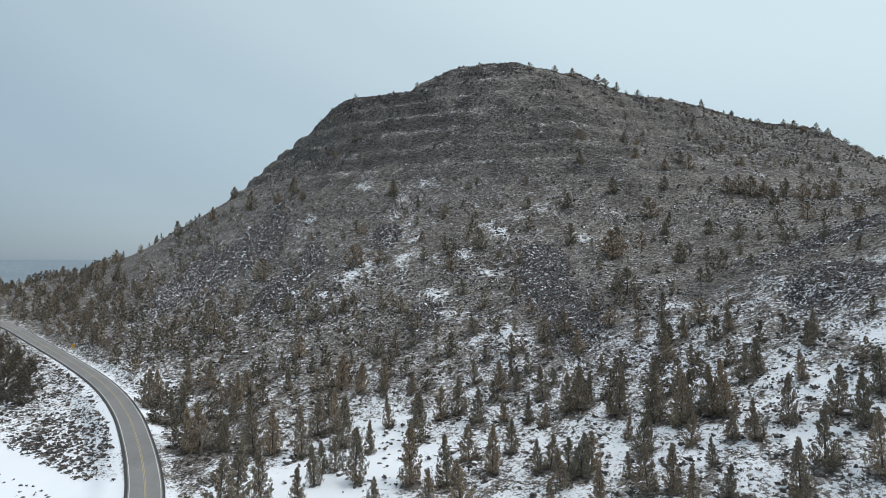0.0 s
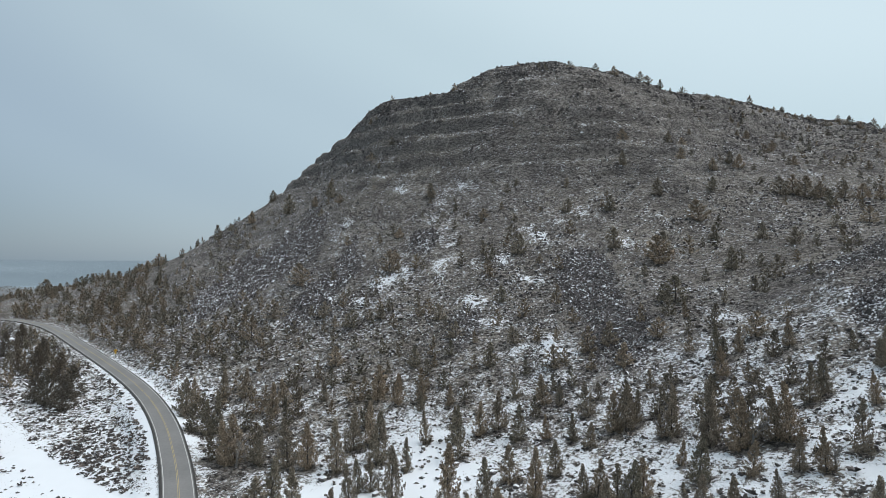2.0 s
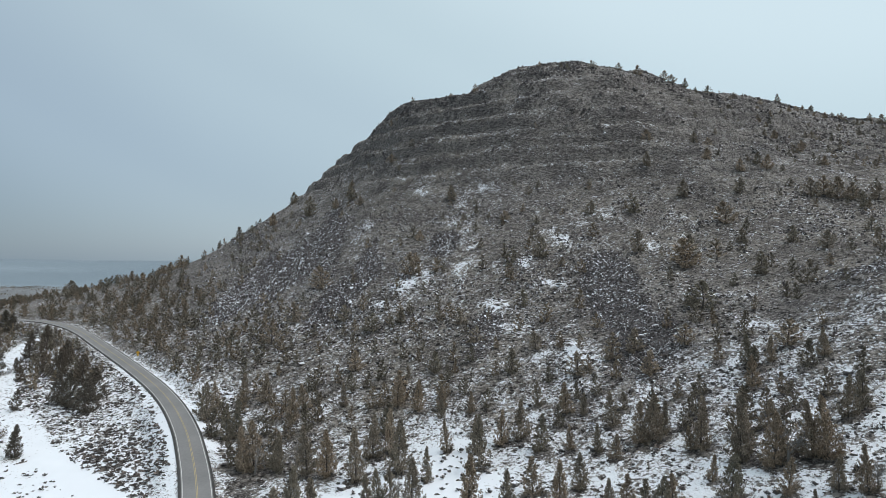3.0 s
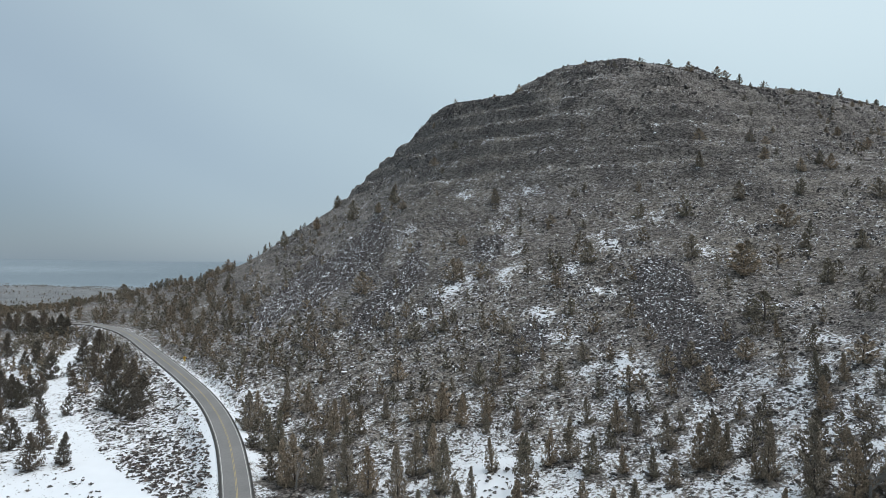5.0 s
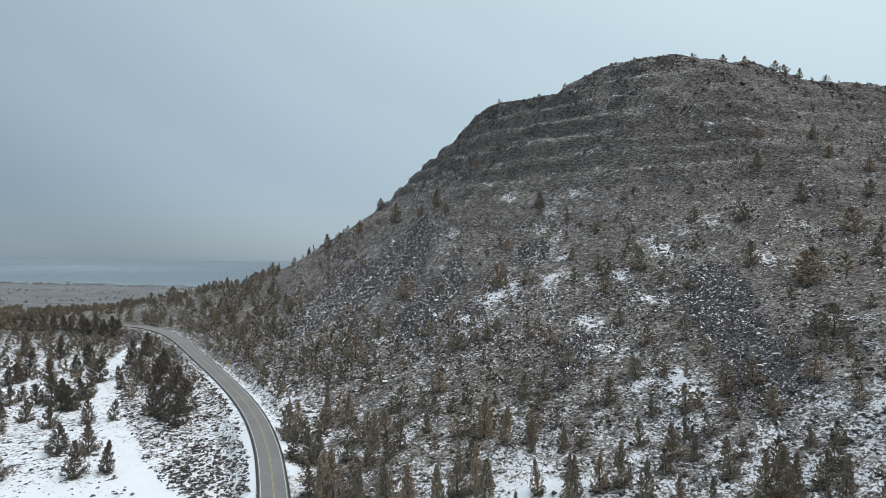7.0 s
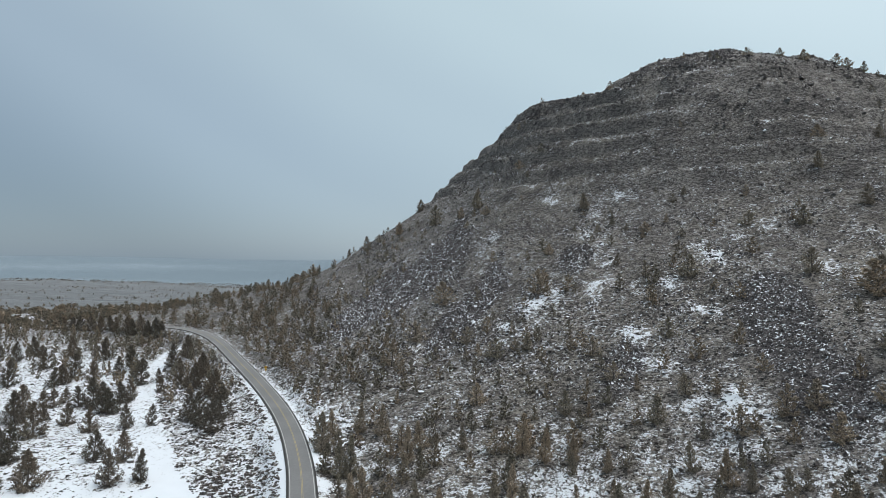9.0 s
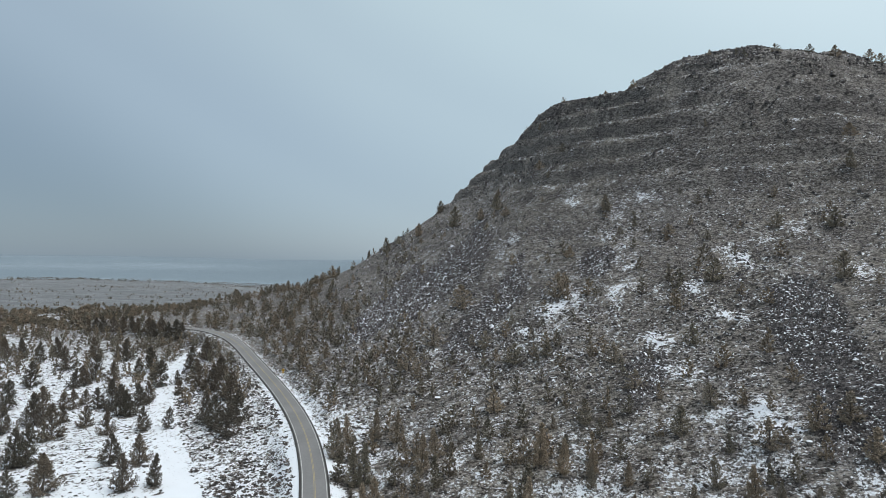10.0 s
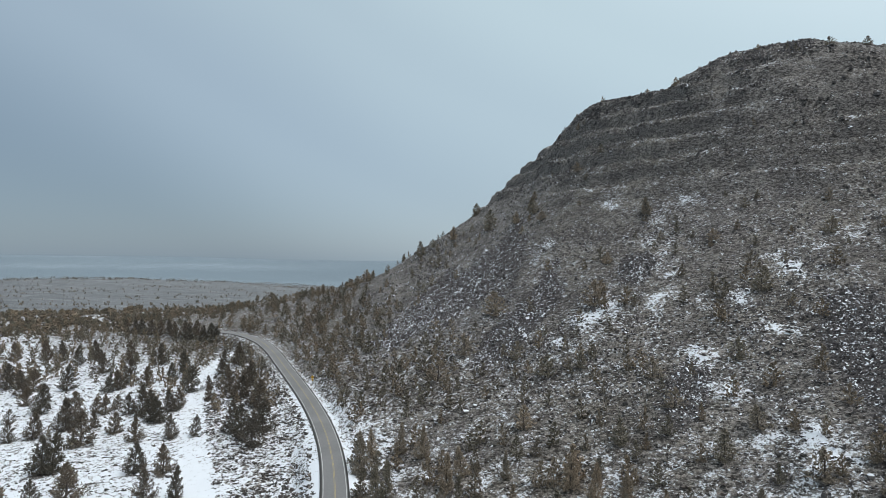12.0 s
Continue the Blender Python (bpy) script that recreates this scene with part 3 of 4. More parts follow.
WOOD_TREES_A = [(83, 81.3, 5.7), (93.6, 91, 5), (58.9, 93.4, 11.3), (76, 99.8, 6.1), (61.9, 102.7, 7.2), (86.4, 104.9, 5.3), (58.8, 105.2, 12), (74.1, 105.2, 7.6), (68.5, 106.1, 6.9),
    (81.9, 106.6, 6.5), (64.9, 108.5, 7), (70.1, 112.2, 6), (53.6, 115.9, 8.9), (113.1, 115.9, 4.6), (78, 116.3, 8.2), (56.8, 119.9, 8.5), (13.5, 123.2, 12), (71.7, 124.9, 7.8),
    (50.1, 125.5, 7.5), (60.5, 125.6, 6.2), (88.5, 127.5, 5.2), (56.7, 127.7, 6.4), (46.1, 131, 5.7), (32.1, 132.6, 7), (69.3, 135.2, 5.9)]
WOOD_TREES_B = [(14.7, 138.9, 6.5), (77.7, 139.2, 8.6), (124.8, 140.4, 6.2), (42.9, 141, 6.7), (38.6, 141.1, 6), (104.1, 141.5, 5), (-31.7, 142.4, 12), (72.7, 142.5, 6.5), (-41.6, 143.6, 12),
    (49.2, 145, 7), (94.4, 146, 6.2), (18.5, 149.6, 6.9), (-6, 150.1, 11.2), (44.2, 151.5, 5.7), (96.2, 152.7, 6), (88.1, 153.5, 5.1), (77.5, 154.2, 6.2), (34.8, 154.5, 5.8),
    (-30.7, 156.8, 10.4), (74.6, 158, 9.4), (-26.8, 158.2, 11.9), (68.1, 160.6, 7.8), (-37.7, 162.5, 10.8), (129.7, 162.5, 5.9)]
WOOD_TREES_C = [(-24.5, 163.4, 10.8), (-7.2, 164.1, 9.3), (-10.2, 164.3, 8.3), (22.6, 164.4, 6), (-52.4, 165.2, 12), (2.2, 165.9, 6.1), (41.3, 169.5, 6.3), (-37, 170.5, 11.5), (12.3, 173, 5.5),
    (-27, 175.1, 8.1), (-35.3, 175.7, 9.1), (53.9, 176.2, 6.6), (-0.8, 176.7, 5.6), (17.3, 176.9, 6.4), (-53.3, 178.1, 10.3), (96, 178.9, 5.8), (24.8, 179.7, 5.7), (-8.5, 180.2, 8.7),
    (12.4, 180.8, 8.7), (-21.3, 184, 8.5), (-61.5, 185.9, 12), (-27.8, 186.1, 10.7), (42, 188.9, 8.7), (-2.3, 191.1, 7.7), (-47, 191.6, 9.8), (82.8, 193.5, 7)]
WOOD_TREES_D = [(17.5, 196, 6.2), (2.7, 200.8, 5.4), (-11.6, 201.2, 6.4), (-42.8, 202.8, 6.8), (-4.5, 203.2, 5.5), (25.4, 203.2, 5.5), (-19.2, 205.9, 6.6), (-38.2, 208.7, 7.7), (-55.6, 210.4, 9),
    (-31.4, 213.4, 6.8), (-19.7, 214.2, 6.1), (-53.4, 217.3, 10.2), (-28.9, 218.4, 6.3), (9.7, 220.2, 7.1), (-7.8, 220.6, 6), (-0.1, 221.8, 7.1), (-15.9, 224, 6.1), (-42.9, 224.7, 7.5),
    (-37.7, 226.4, 7.5), (-59.4, 231.7, 7.9), (-9.3, 233.7, 6.6), (-68.6, 235.8, 7.8), (4.9, 236.7, 6.7), (-80, 239.4, 9.5), (-56.7, 239.5, 7.1), (-31.1, 242.5, 8), (-54.6, 249.1, 8)]
WOOD_TREES_E = [(-63.7, 249.6, 8.1), (-75.6, 258, 9), (-54.9, 265.4, 9), (-99.9, 273.6, 12), (-96.6, 302.8, 10.7)]
BACK_TREES = [(-343, 326.7, 8), (-296.9, 291.7, 8), (-271.8, 275.8, 9.2), (-324.2, 330.8, 9.2), (-272.1, 289.1, 9.2), (-249.2, 256.9, 8), (-261.3, 290.9, 8), (-297.4, 332.8, 9.2), (-241.9, 281.6, 8),
    (-268.8, 317.5, 8), (-227, 272.9, 8), (-243.1, 299.5, 8), (-252.5, 318.1, 9.2), (-218.7, 285.3, 8), (-253.1, 331.9, 9.2), (-210, 286.5, 8), (-220.5, 307.7, 8), (-232.3, 331.8, 8),
    (-192.5, 288.6, 8), (-210.7, 320, 9.2), (-182.2, 289.6, 9.2), (-198.9, 320.4, 8), (-251.7, 250.5, 9.2), (-272.4, 262.7, 8), (-307.3, 332.6, 8), (-248.7, 268.5, 8), (-209.6, 265.9, 9.2),
    (-176.7, 267.7, 9.2), (-191.2, 278.8, 8), (-321.3, 302.8, 8), (-233.4, 312.7, 8)]
WOOD_TREES = BACK_TREES + WOOD_TREES_A + WOOD_TREES_B + WOOD_TREES_C + WOOD_TREES_D + WOOD_TREES_E
ALL_TREES = FLAT_TREES + TRACK_TREES + FRONT_TREES + FRONT_TREES_MIDDLE + FRONT_TREES_RIGHT + RIDGE_TREES + SLOPE_TREES + SLOPE_TREES_RIGHT

def ledge_cover(snow, grass, gx, gy, z):
    """Bare rock on steep faces, snow and grass on the treads."""
    dy, dx = np.gradient(z, gy, gx)
    plain_y, plain_x = np.gradient(height(*np.meshgrid(gx, gy), False), gy, gx)
    steep = np.hypot(dx, dy) / (0.2 + np.hypot(plain_x, plain_y))
    upper = smooth(72, 108, z) * (1 - smooth(800, 1000, np.hypot(gx[None], gy[:, None])))
    face = smooth(1.0, 1.5, steep) * upper
    tread = (1 - smooth(0.35, 0.75, steep)) * upper * (1 - 0.6 * smooth(150, 160, z))
    return np.clip(snow - 0.36 * face + 0.34 * tread, 0, 2.0), np.clip(grass - 0.9 * face + 0.45 * tread, 0, 1)


gx = spaced(-240, 325, 1.08, 4900, 1.12, 1e9, 80)
gy = spaced(55, 500, 1.08, 4900, 1.12, 70)
GX, GY = np.meshgrid(gx, gy)
GZ = height(GX, GY)
snow_map, grass_map = cover_maps(GX, GY, GZ)
snow_map, grass_map = ledge_cover(snow_map, grass_map, gx, gy, GZ)
nx, ny = len(gx), len(gy)
quad = (np.arange(ny - 1)[:, None] * nx + np.arange(nx - 1)[None]).ravel()
faces = np.stack([quad, quad + 1, quad + nx + 1, quad + nx], -1)
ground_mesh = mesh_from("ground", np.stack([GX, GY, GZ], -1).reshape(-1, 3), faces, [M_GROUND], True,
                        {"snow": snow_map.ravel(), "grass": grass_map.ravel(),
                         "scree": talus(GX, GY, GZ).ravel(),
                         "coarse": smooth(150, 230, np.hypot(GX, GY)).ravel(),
                         "hazy_meadow": smooth(620, 1000, np.hypot(GX, GY)).ravel(), "basin_haze": smooth(3750, 3950, np.hypot(GX, GY)).ravel()})
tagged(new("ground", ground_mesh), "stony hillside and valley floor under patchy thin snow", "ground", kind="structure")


# ---- the road ----
def ribbon(line, offset_a, offset_b, lift, mat, name, thick=0.0):
    d = np.gradient(line[:, :2], axis=0)
    d /= np.linalg.norm(d, axis=1)[:, None]
    side = np.stack([d[:, 1], -d[:, 0]], -1)
    crown = lambda o: 0.06 - abs(o) * 0.02
    a = np.concatenate([line[:, :2] + side * offset_a, (line[:, 2] + crown(offset_a) + lift)[:, None]], 1)
    b = np.concatenate([line[:, :2] + side * offset_b, (line[:, 2] + crown(offset_b) + lift)[:, None]], 1)
    n = len(line)
    if thick:
        a2, b2 = a - [0, 0, thick], b - [0, 0, thick]
        verts = np.concatenate([a, b, b2, a2])
        i = np.arange(n - 1)
        f = np.concatenate([np.stack([i + k * n, i + 1 + k * n, i + 1 + ((k + 1) % 4) * n, i + ((k + 1) % 4) * n], -1) for k in range(4)])[:, ::-1]
    else:
        verts = np.concatenate([a, b])
        i = np.arange(n - 1)
        f = np.stack([i, i + n, i + n + 1, i + 1], -1)
    return mesh_from(name, verts, f, [mat])


road = tagged(new("road"), "grey two-lane asphalt road curving through snow", "road", kind="structure")
for a, b in ((-3.02, 0), (0, 3.02)):
    part("asphalt", ribbon(ROAD_LINE, a, b, 0.0, M_ASPHALT, "asphalt", 0.25), road)
for a, b in ((-3.6, -3.0), (3.0, 3.5)):
    part("shoulder", ribbon(ROAD_LINE, a, b, -0.05, M_SHOULDER, "shoulder", 0.4), road, "dark wet gravel shoulder")
for a, b in ((-2.82, -2.69), (2.69, 2.82)):
    part("edge_line", ribbon(ROAD_LINE, a, b, 0.006, M_WHITE, "edge_line"), road, "worn white edge line")
for a, b in ((-0.19, -0.08), (0.08, 0.19)):
    part("centre_line", ribbon(ROAD_LINE, a, b, 0.006, M_YELLOW, "centre_line"), road, "worn yellow centre line")


# ---- junipers ----
def juniper(rng, limbs, sprays, blades, leaf, spread, bare, wood=True, dome=1.0):
    """Trunk and crown of one tree, one metre high in all; spread: half width; bare: share of open trunk."""
    tv, tf = [], []

    def stick(points, r0, r1, sides):
        base = len(tv)
        for k, p in enumerate(points):
            r = r0 + (r1 - r0) * k / (len(points) - 1)
            for s in range(sides):
                a = 2 * math.pi * s / sides
                tv.append((p[0] + r * math.cos(a), p[1] + r * math.sin(a), p[2]))
        for k in range(len(points) - 1):
            for s in range(sides):
                i, j = base + k * sides + s, base + k * sides + (s + 1) % sides
                tf.append((i, j, j + sides, i + sides))

    lean = rng.normal(0, 0.03, 2)
    bend = lambda h: np.array([lean[0] * h + 0.02 * math.sin(h * 5), lean[1] * h + 0.02 * math.cos(h * 4), h])
    stick([bend(h) - (0, 0, 0.03 if h == 0 else 0) for h in np.linspace(0, 0.93, 8 if wood else 4)], 0.026, 0.003, 6 if wood else 3)
    cv = []
    lobe = rng.uniform(0, 6.28)
    for k in range(limbs):
        h = bare + (1.0 - bare) * ((k + rng.random()) / limbs) ** 1.1
        t = (h - bare) / (1 - bare)
        az = k * 2.4 + rng.normal(0, 0.5)
        wide = spread * (1.03 - t ** dome) ** 0.9 * (0.8 + 0.2 * smooth(0, 0.15, t)) * (0.9 + 0.16 * math.sin(2 * az + lobe))
        reach = max(0.012, wide * rng.uniform(0.72, 1.08))
        start = bend(max(0.03, h - 0.05 - 0.6 * reach * rng.uniform(0.7, 1.3)))
        tip = bend(h) + np.array([math.cos(az) * reach, math.sin(az) * reach, 0])
        out = tip - start
        knee = start + out * np.array([0.6, 0.6, 0.42])
        if wood and k % 2 == 0:
            stick([start, knee, tip], 0.008 * (1.3 - t), 0.0015, 3)
        for q in range(sprays):
            s = 0.16 + 0.88 * ((q + rng.random()) / sprays) ** 0.72
            mid = (start + (knee - start) * s / 0.5) if s < 0.5 else (knee + (tip - knee) * (s - 0.5) / 0.5)
            mid = mid + rng.normal(0, 0.026, 3) * (1.15 - 0.8 * t)
            for _ in range(blades):
                c = mid + rng.normal(0, 0.022, 3) * (1.1 - 0.6 * t)
                d = np.array([math.cos(az) * 0.45, math.sin(az) * 0.45, 0.85]) + rng.normal(0, 0.5, 3)
                d /= np.linalg.norm(d)
                w = np.cross(d, rng.normal(0, 1, 3))
                w /= np.linalg.norm(w) + 1e-6
                ln, wd = leaf * (0.7 + 0.7 * rng.random()), leaf * (0.42 + 0.32 * rng.random())
                cv += [c - d * ln * 0.8 + w * wd, c + d * ln * 1.3, c - d * ln * 0.8 - w * wd]
    cv = np.array(cv)
    cf = np.arange(len(cv)).reshape(-1, 3)
    return (np.array(tv), np.array(tf)), (cv, cf)


def spot_height(x, y):
    return float(height(np.array([x]), np.array([y]))[0])


rng = np.random.default_rng(11)
models = []
# spread, bare trunk and dome: four crowns of the lower slope, three bushy ones of the hillside, four dark ones of the flat
for k, (spread, bare, dome) in enumerate(((0.31, 0.06, 1.0), (0.34, 0.10, 1.1), (0.40, 0.05, 1.3), (0.33, 0.13, 1.0), (0.44, 0.08, 2.0), (0.29, 0.04, 1.8), (0.36, 0.11, 1.6),
                                          (0.37, 0.12, 1.15), (0.42, 0.10, 1.3), (0.34, 0.14, 1.2), (0.45, 0.09, 1.5))):
    limbs, sprays, blades, leaf = (32, 7, 6, 0.027) if 4 <= k < 7 else (45, 9, 9, 0.0180)
    (tv, tf), (cv, cf) = juniper(rng, limbs, sprays, blades, leaf, spread, bare, True, dome)
    models.append((mesh_from("trunk", tv, tf, [M_BARK], True), mesh_from("crown", cv, cf, [M_LEAF_DARK if k >= 7 else M_LEAF])))


def tree_density(x, y, z):
    lump = 0.5 + 0.5 * fractal(x, y, 40, 2, 71)
    d = 0.0075 * (1 - smooth(20, 50, z)) + 0.0034 * (1 - smooth(60, 98, z)) + 0.0003
    d = d + 0.024 * smooth(200, 270, y) * (1 - smooth(-95, -45, x)) * (1 - smooth(28, 46, z)) * (0.32 + 0.68 * smooth(-200, -150, x))
    d = d + 0.003 * (1 - smooth(-185, -150, x)) * smooth(278, 300, y)
    d = d + 0.007 * np.exp(-(((x - 245) / 75) ** 2 + ((y - 325) / 50) ** 2))
    d = d + 0.012 * np.exp(-(((x - 200) / 40) ** 2 + ((y - 255) / 30) ** 2))
    d = d * (0.35 + 1.3 * lump) * (1 - 0.95 * talus(x, y, z))
    side, _ = near_line(x, y, ROAD_COARSE)
    d = d * smooth(6.5, 10, side)
    left_near = (1 - smooth(-62, -50, x)) * (1 - smooth(175, 200, y))
    d = d * (1 - 0.97 * left_near * (x > -130))
    td, _ = near_line(x, y, TRACK_LINE)
    d = d * smooth(3.5, 6, td)
    clear = np.exp(-(((x + 8) / 16) ** 2 + ((y - 112) / 9) ** 2))
    ahead, aside = (x + 110.9) * 0.51 - (y - 258.1) * 0.86, abs((x + 110.9) * 0.86 + (y - 258.1) * 0.51)
    d = d * (1 - 0.35 * (1 - smooth(-200, -170, x)) * smooth(262, 275, y))
    sign_view = (1 - smooth(4, 6, aside)) * (ahead > -2) * (ahead < 42)
    return d * (1 - 0.9 * clear) * (1 - sign_view)


def planted_zone(x, y):
    """1 where the single trees are all set out by hand."""
    front = smooth(-70, -50, x) * (1 - smooth(96, 106, x)) * (1 - smooth(195, 235, y)) * np.where(y < 150, 1.0, 0.8)
    flat = (x < -60) * (x > -235) * (1 - smooth(225, 262, y + 0.25 * (x + 160)))
    return np.maximum(front, flat * (x < np.interp(y, ROAD_LINE[:, 1], ROAD_LINE[:, 0])))


cand = np.random.default_rng(5)
tx, ty = cand.uniform(-390, 350, 80000), cand.uniform(50, 480, 80000)
tz = height(tx, ty)
chance = tree_density(tx, ty, tz) * (1 - 0.93 * planted_zone(tx, ty))
keep = cand.random(80000) < chance * (740 * 430 / 80000) * 1.2
tx, ty, tz = tx[keep], ty[keep], tz[keep]
chosen, grid = [], {}
for a, c, _ in ALL_TREES + WOOD_TREES:
    grid.setdefault((int(a // 4), int(c // 4)), []).append((a, c))
for x, y, z in zip(tx, ty, tz):
    cell = (int(x // 4), int(y // 4))
    if all(math.hypot(x - p, y - q) > 3.4 for a in (-1, 0, 1) for b in (-1, 0, 1) for p, q in grid.get((cell[0] + a, cell[1] + b), ())):
        grid.setdefault(cell, []).append((x, y))
        chosen.append((x, y, z))
chosen.sort(key=lambda p: math.hypot(p[0] - 10, p[1] - 60))
first = {}


def plant(x, y, high, label, group, wide=1.0, first_kind=0, kinds=7):
    k = first_kind + int(cand.integers(kinds))
    s = high * wide
    size = Vector((s * cand.uniform(0.85, 1.15), s * cand.uniform(0.85, 1.15), high))
    spot = Vector((x, y, spot_height(x, y) - 0.12))
    turn = Euler((cand.normal(0, 0.03), cand.normal(0, 0.03), cand.uniform(0, 6.28)))
    if k not in first:
        ob = new("juniper_tree")
        part("trunk", models[k][0], ob)
        part("crown", models[k][1], ob)
        ob.matrix_basis = Matrix.LocRotScale(spot, turn, size)
        first[k] = ob
    else:
        old = first[k].scale
        ob = copy_thing(first[k], Matrix.LocRotScale(spot, turn, Vector((size[0] / old[0], size[1] / old[1], size[2] / old[2]))))
    return tagged(ob, label, "tree", group)


for x, y, high in FLAT_TREES:
    plant(x, y, high, "dark juniper tree standing on the snowy flat", "junipers on the flat", 1.2, 7, 4)
for x, y, high in TRACK_TREES:
    plant(x, y, high, "dark juniper tree beside the snow-covered track", "junipers by the track", 1.1, 7, 4)
for x, y, high in FRONT_TREES + FRONT_TREES_MIDDLE + FRONT_TREES_RIGHT:
    plant(x, y, high, "olive-brown juniper with bare ground at its foot", "junipers on the lower slope", 0.88, 0, 4)
for x, y, high in RIDGE_TREES:
    plant(x, y, high * 1.12, "small weathered juniper on the ridge line", "junipers on the ridge", 1.6, 4, 3)
for x, y, high in RIM_TREES:
    plant(x + cand.normal(0, 2.5), y + cand.normal(0, 1.5), high * cand.uniform(0.4, 1.25), "small bushy juniper along the flat rim", "junipers on the ridge", cand.uniform(1.3, 2.2), 4, 3)
for x, y, high in SLOPE_TREES + SLOPE_TREES_RIGHT:
    plant(x, y, high, "bushy juniper among stones on the hillside", "junipers on the hillside", 1.5, 4, 3)
for x, y, high in ((-203, 327, 9), (-208, 331, 8.5), (-213, 330, 9.5), (-219, 335, 9), (-225, 334, 9.5), (-231, 338, 9), (-238, 339, 9.5), (-245, 343, 9),
                   (-252, 343, 9.5), (-260, 347, 9), (-268, 349, 9.5), (-277, 353, 9), (-286, 357, 9)):
    plant(x, y, high, "dark juniper tree close beside the road bend", "junipers by the bend", 1.2, 7, 4)
SINGLE = 12
for x, y, z in chosen[:SINGLE]:
    plant(x, y, cand.uniform(4.5, 7.5), "olive-brown juniper on the stony slope", "junipers on the lower slope", 1.0, 0, 4)

far_v, far_f, far_t, count = [], [], [], 0
far_rng = np.random.default_rng(8)
rest = [(x, y, z, far_rng.uniform(3.4, 6.6) * (0.75 if z > 60 else 1.0), far_rng.uniform(1.0, 1.5)) for x, y, z in chosen[SINGLE:]]
rest += [(x, y, spot_height(x, y) - 0.1, high * (0.7 if x > -25 else 0.82 if x < -100 else 0.62), far_rng.uniform(0.9, 1.2)) for x, y, high in WOOD_TREES]
rest = np.array(rest)
near = rest[:, 1] < 180
for fine_grown in (True, False):
    for k in range(4):
        limbs, sprays, leaf = (28, 6, 0.031) if fine_grown else (13, 4, 0.054)
        (tv, tf), (cv, cf) = juniper(far_rng, limbs, sprays, 5, leaf, (0.33, 0.38, 0.35, 0.42)[k], 0.08, False, (1.1, 1.5, 1.9, 1.7)[k])
        group = rest[near == fine_grown]
        p = group[k::4]
        high, wide = p[:, 3], p[:, 4]
        sc = np.stack([high * wide * far_rng.uniform(0.9, 1.1, len(p)), high * wide * far_rng.uniform(0.9, 1.1, len(p)), high], -1)
        v = np.concatenate([tv, cv])
        f = np.concatenate([tf[:, :3], tf[:, [0, 2, 3]], cf + len(tv)])
        v, f, at = strewn("w", (v, f), p[:, :3], far_rng.uniform(0, 6.28, len(p)), sc, None, {"tone": far_rng.random(len(p))})
        far_v.append(v)
        far_f.append(f + count)
        far_t.append(at["tone"])
        count += len(v)
woods = new("juniper_woods", mesh_from("juniper_woods", np.concatenate(far_v), np.concatenate(far_f), [M_LEAF_FAR], False, {"tone": np.concatenate(far_t)}))
tagged(woods, "scattered dark olive junipers over the hillside", "trees", kind="stuff")


# ---- stones, sagebrush and the far plain's trees ----
def scatter(seed, count, box, chance):
    g = np.random.default_rng(seed)
    x, y = g.uniform(box[0], box[1], count), g.uniform(box[2], box[3], count)
    z = height(x, y)
    ok = g.random(count) < chance(x, y, z)
    return g, x[ok], y[ok], z[ok]


def stone_template(g):
    v = np.array([(-1, -1, -1), (1, -1, -1), (1, 1, -1), (-1, 1, -1), (-0.6, -0.6, 0.8), (0.6, -0.6, 0.8), (0.6, 0.6, 0.8), (-0.6, 0.6, 0.8)], float)
    v = v * g.uniform(0.55, 1.0, (8, 3)) + g.normal(0, 0.2, (8, 3))
    f = np.array([(4, 5, 6, 7), (0, 1, 5, 4), (1, 2, 6, 5), (2, 3, 7, 6), (3, 0, 4, 7)])
    return v * 0.5, f


def off_road(x, y):
    d, _ = near_line(x, y, ROAD_COARSE)
    return smooth(4.6, 6.0, d)


def gather(pieces):
    v, f, at, n = [], [], {}, 0
    for pv, pf, pa in pieces:
        v.append(pv)
        f.append(pf + n)
        for key, val in pa.items():
            at.setdefault(key, []).append(val)
        n += len(pv)
    return np.concatenate(v), np.concatenate(f), {key: np.concatenate(val) for key, val in at.items()}


def stones_chance(x, y, z):
    t = talus(x, y, z)
    slope = smooth(10, 24, z) * (1 - smooth(60, 100, z))
    upper = smooth(84, 104, z)
    lump = smooth(-0.15, 0.45, fractal(x, y, 14, 3, 81))
    return off_road(x, y) * np.clip(0.95 * t + slope * (0.04 + 0.22 * lump) + upper * (0.03 + 0.16 * lump) + 0.3 * smooth(135, 150, z) * lump, 0, 1)


g, x, y, z = scatter(31, 500000, (-130, 340, 55, 480), stones_chance)
pieces = []
kind = g.integers(0, 5, len(x))
for k in range(5):
    m = kind == k
    n = m.sum()
    size = g.lognormal(-0.42, 0.40, n).clip(0.3, 2.0) * (1 + 0.5 * smooth(80, 138, z[m])) * (0.62 + 0.38 * smooth(150, 240, y[m]))
    sc = np.stack([size * g.uniform(0.8, 1.4, n), size * g.uniform(0.7, 1.2, n), size * g.uniform(0.5, 0.95, n)], -1)
    pieces.append(strewn("s", stone_template(g), np.stack([x[m], y[m], z[m] + 0.12 * size], -1), g.uniform(0, 6.28, n), sc, None, {"snow": g.uniform(0.15, 1.0, n) * (1 - 0.35 * smooth(80, 140, z[m]))}))
v, f, at = gather(pieces)
tagged(new("loose_stones", mesh_from("loose_stones", v, f, [M_ROCK], False, at)), "dark angular lava stones dusted with snow", "stones", kind="stuff")


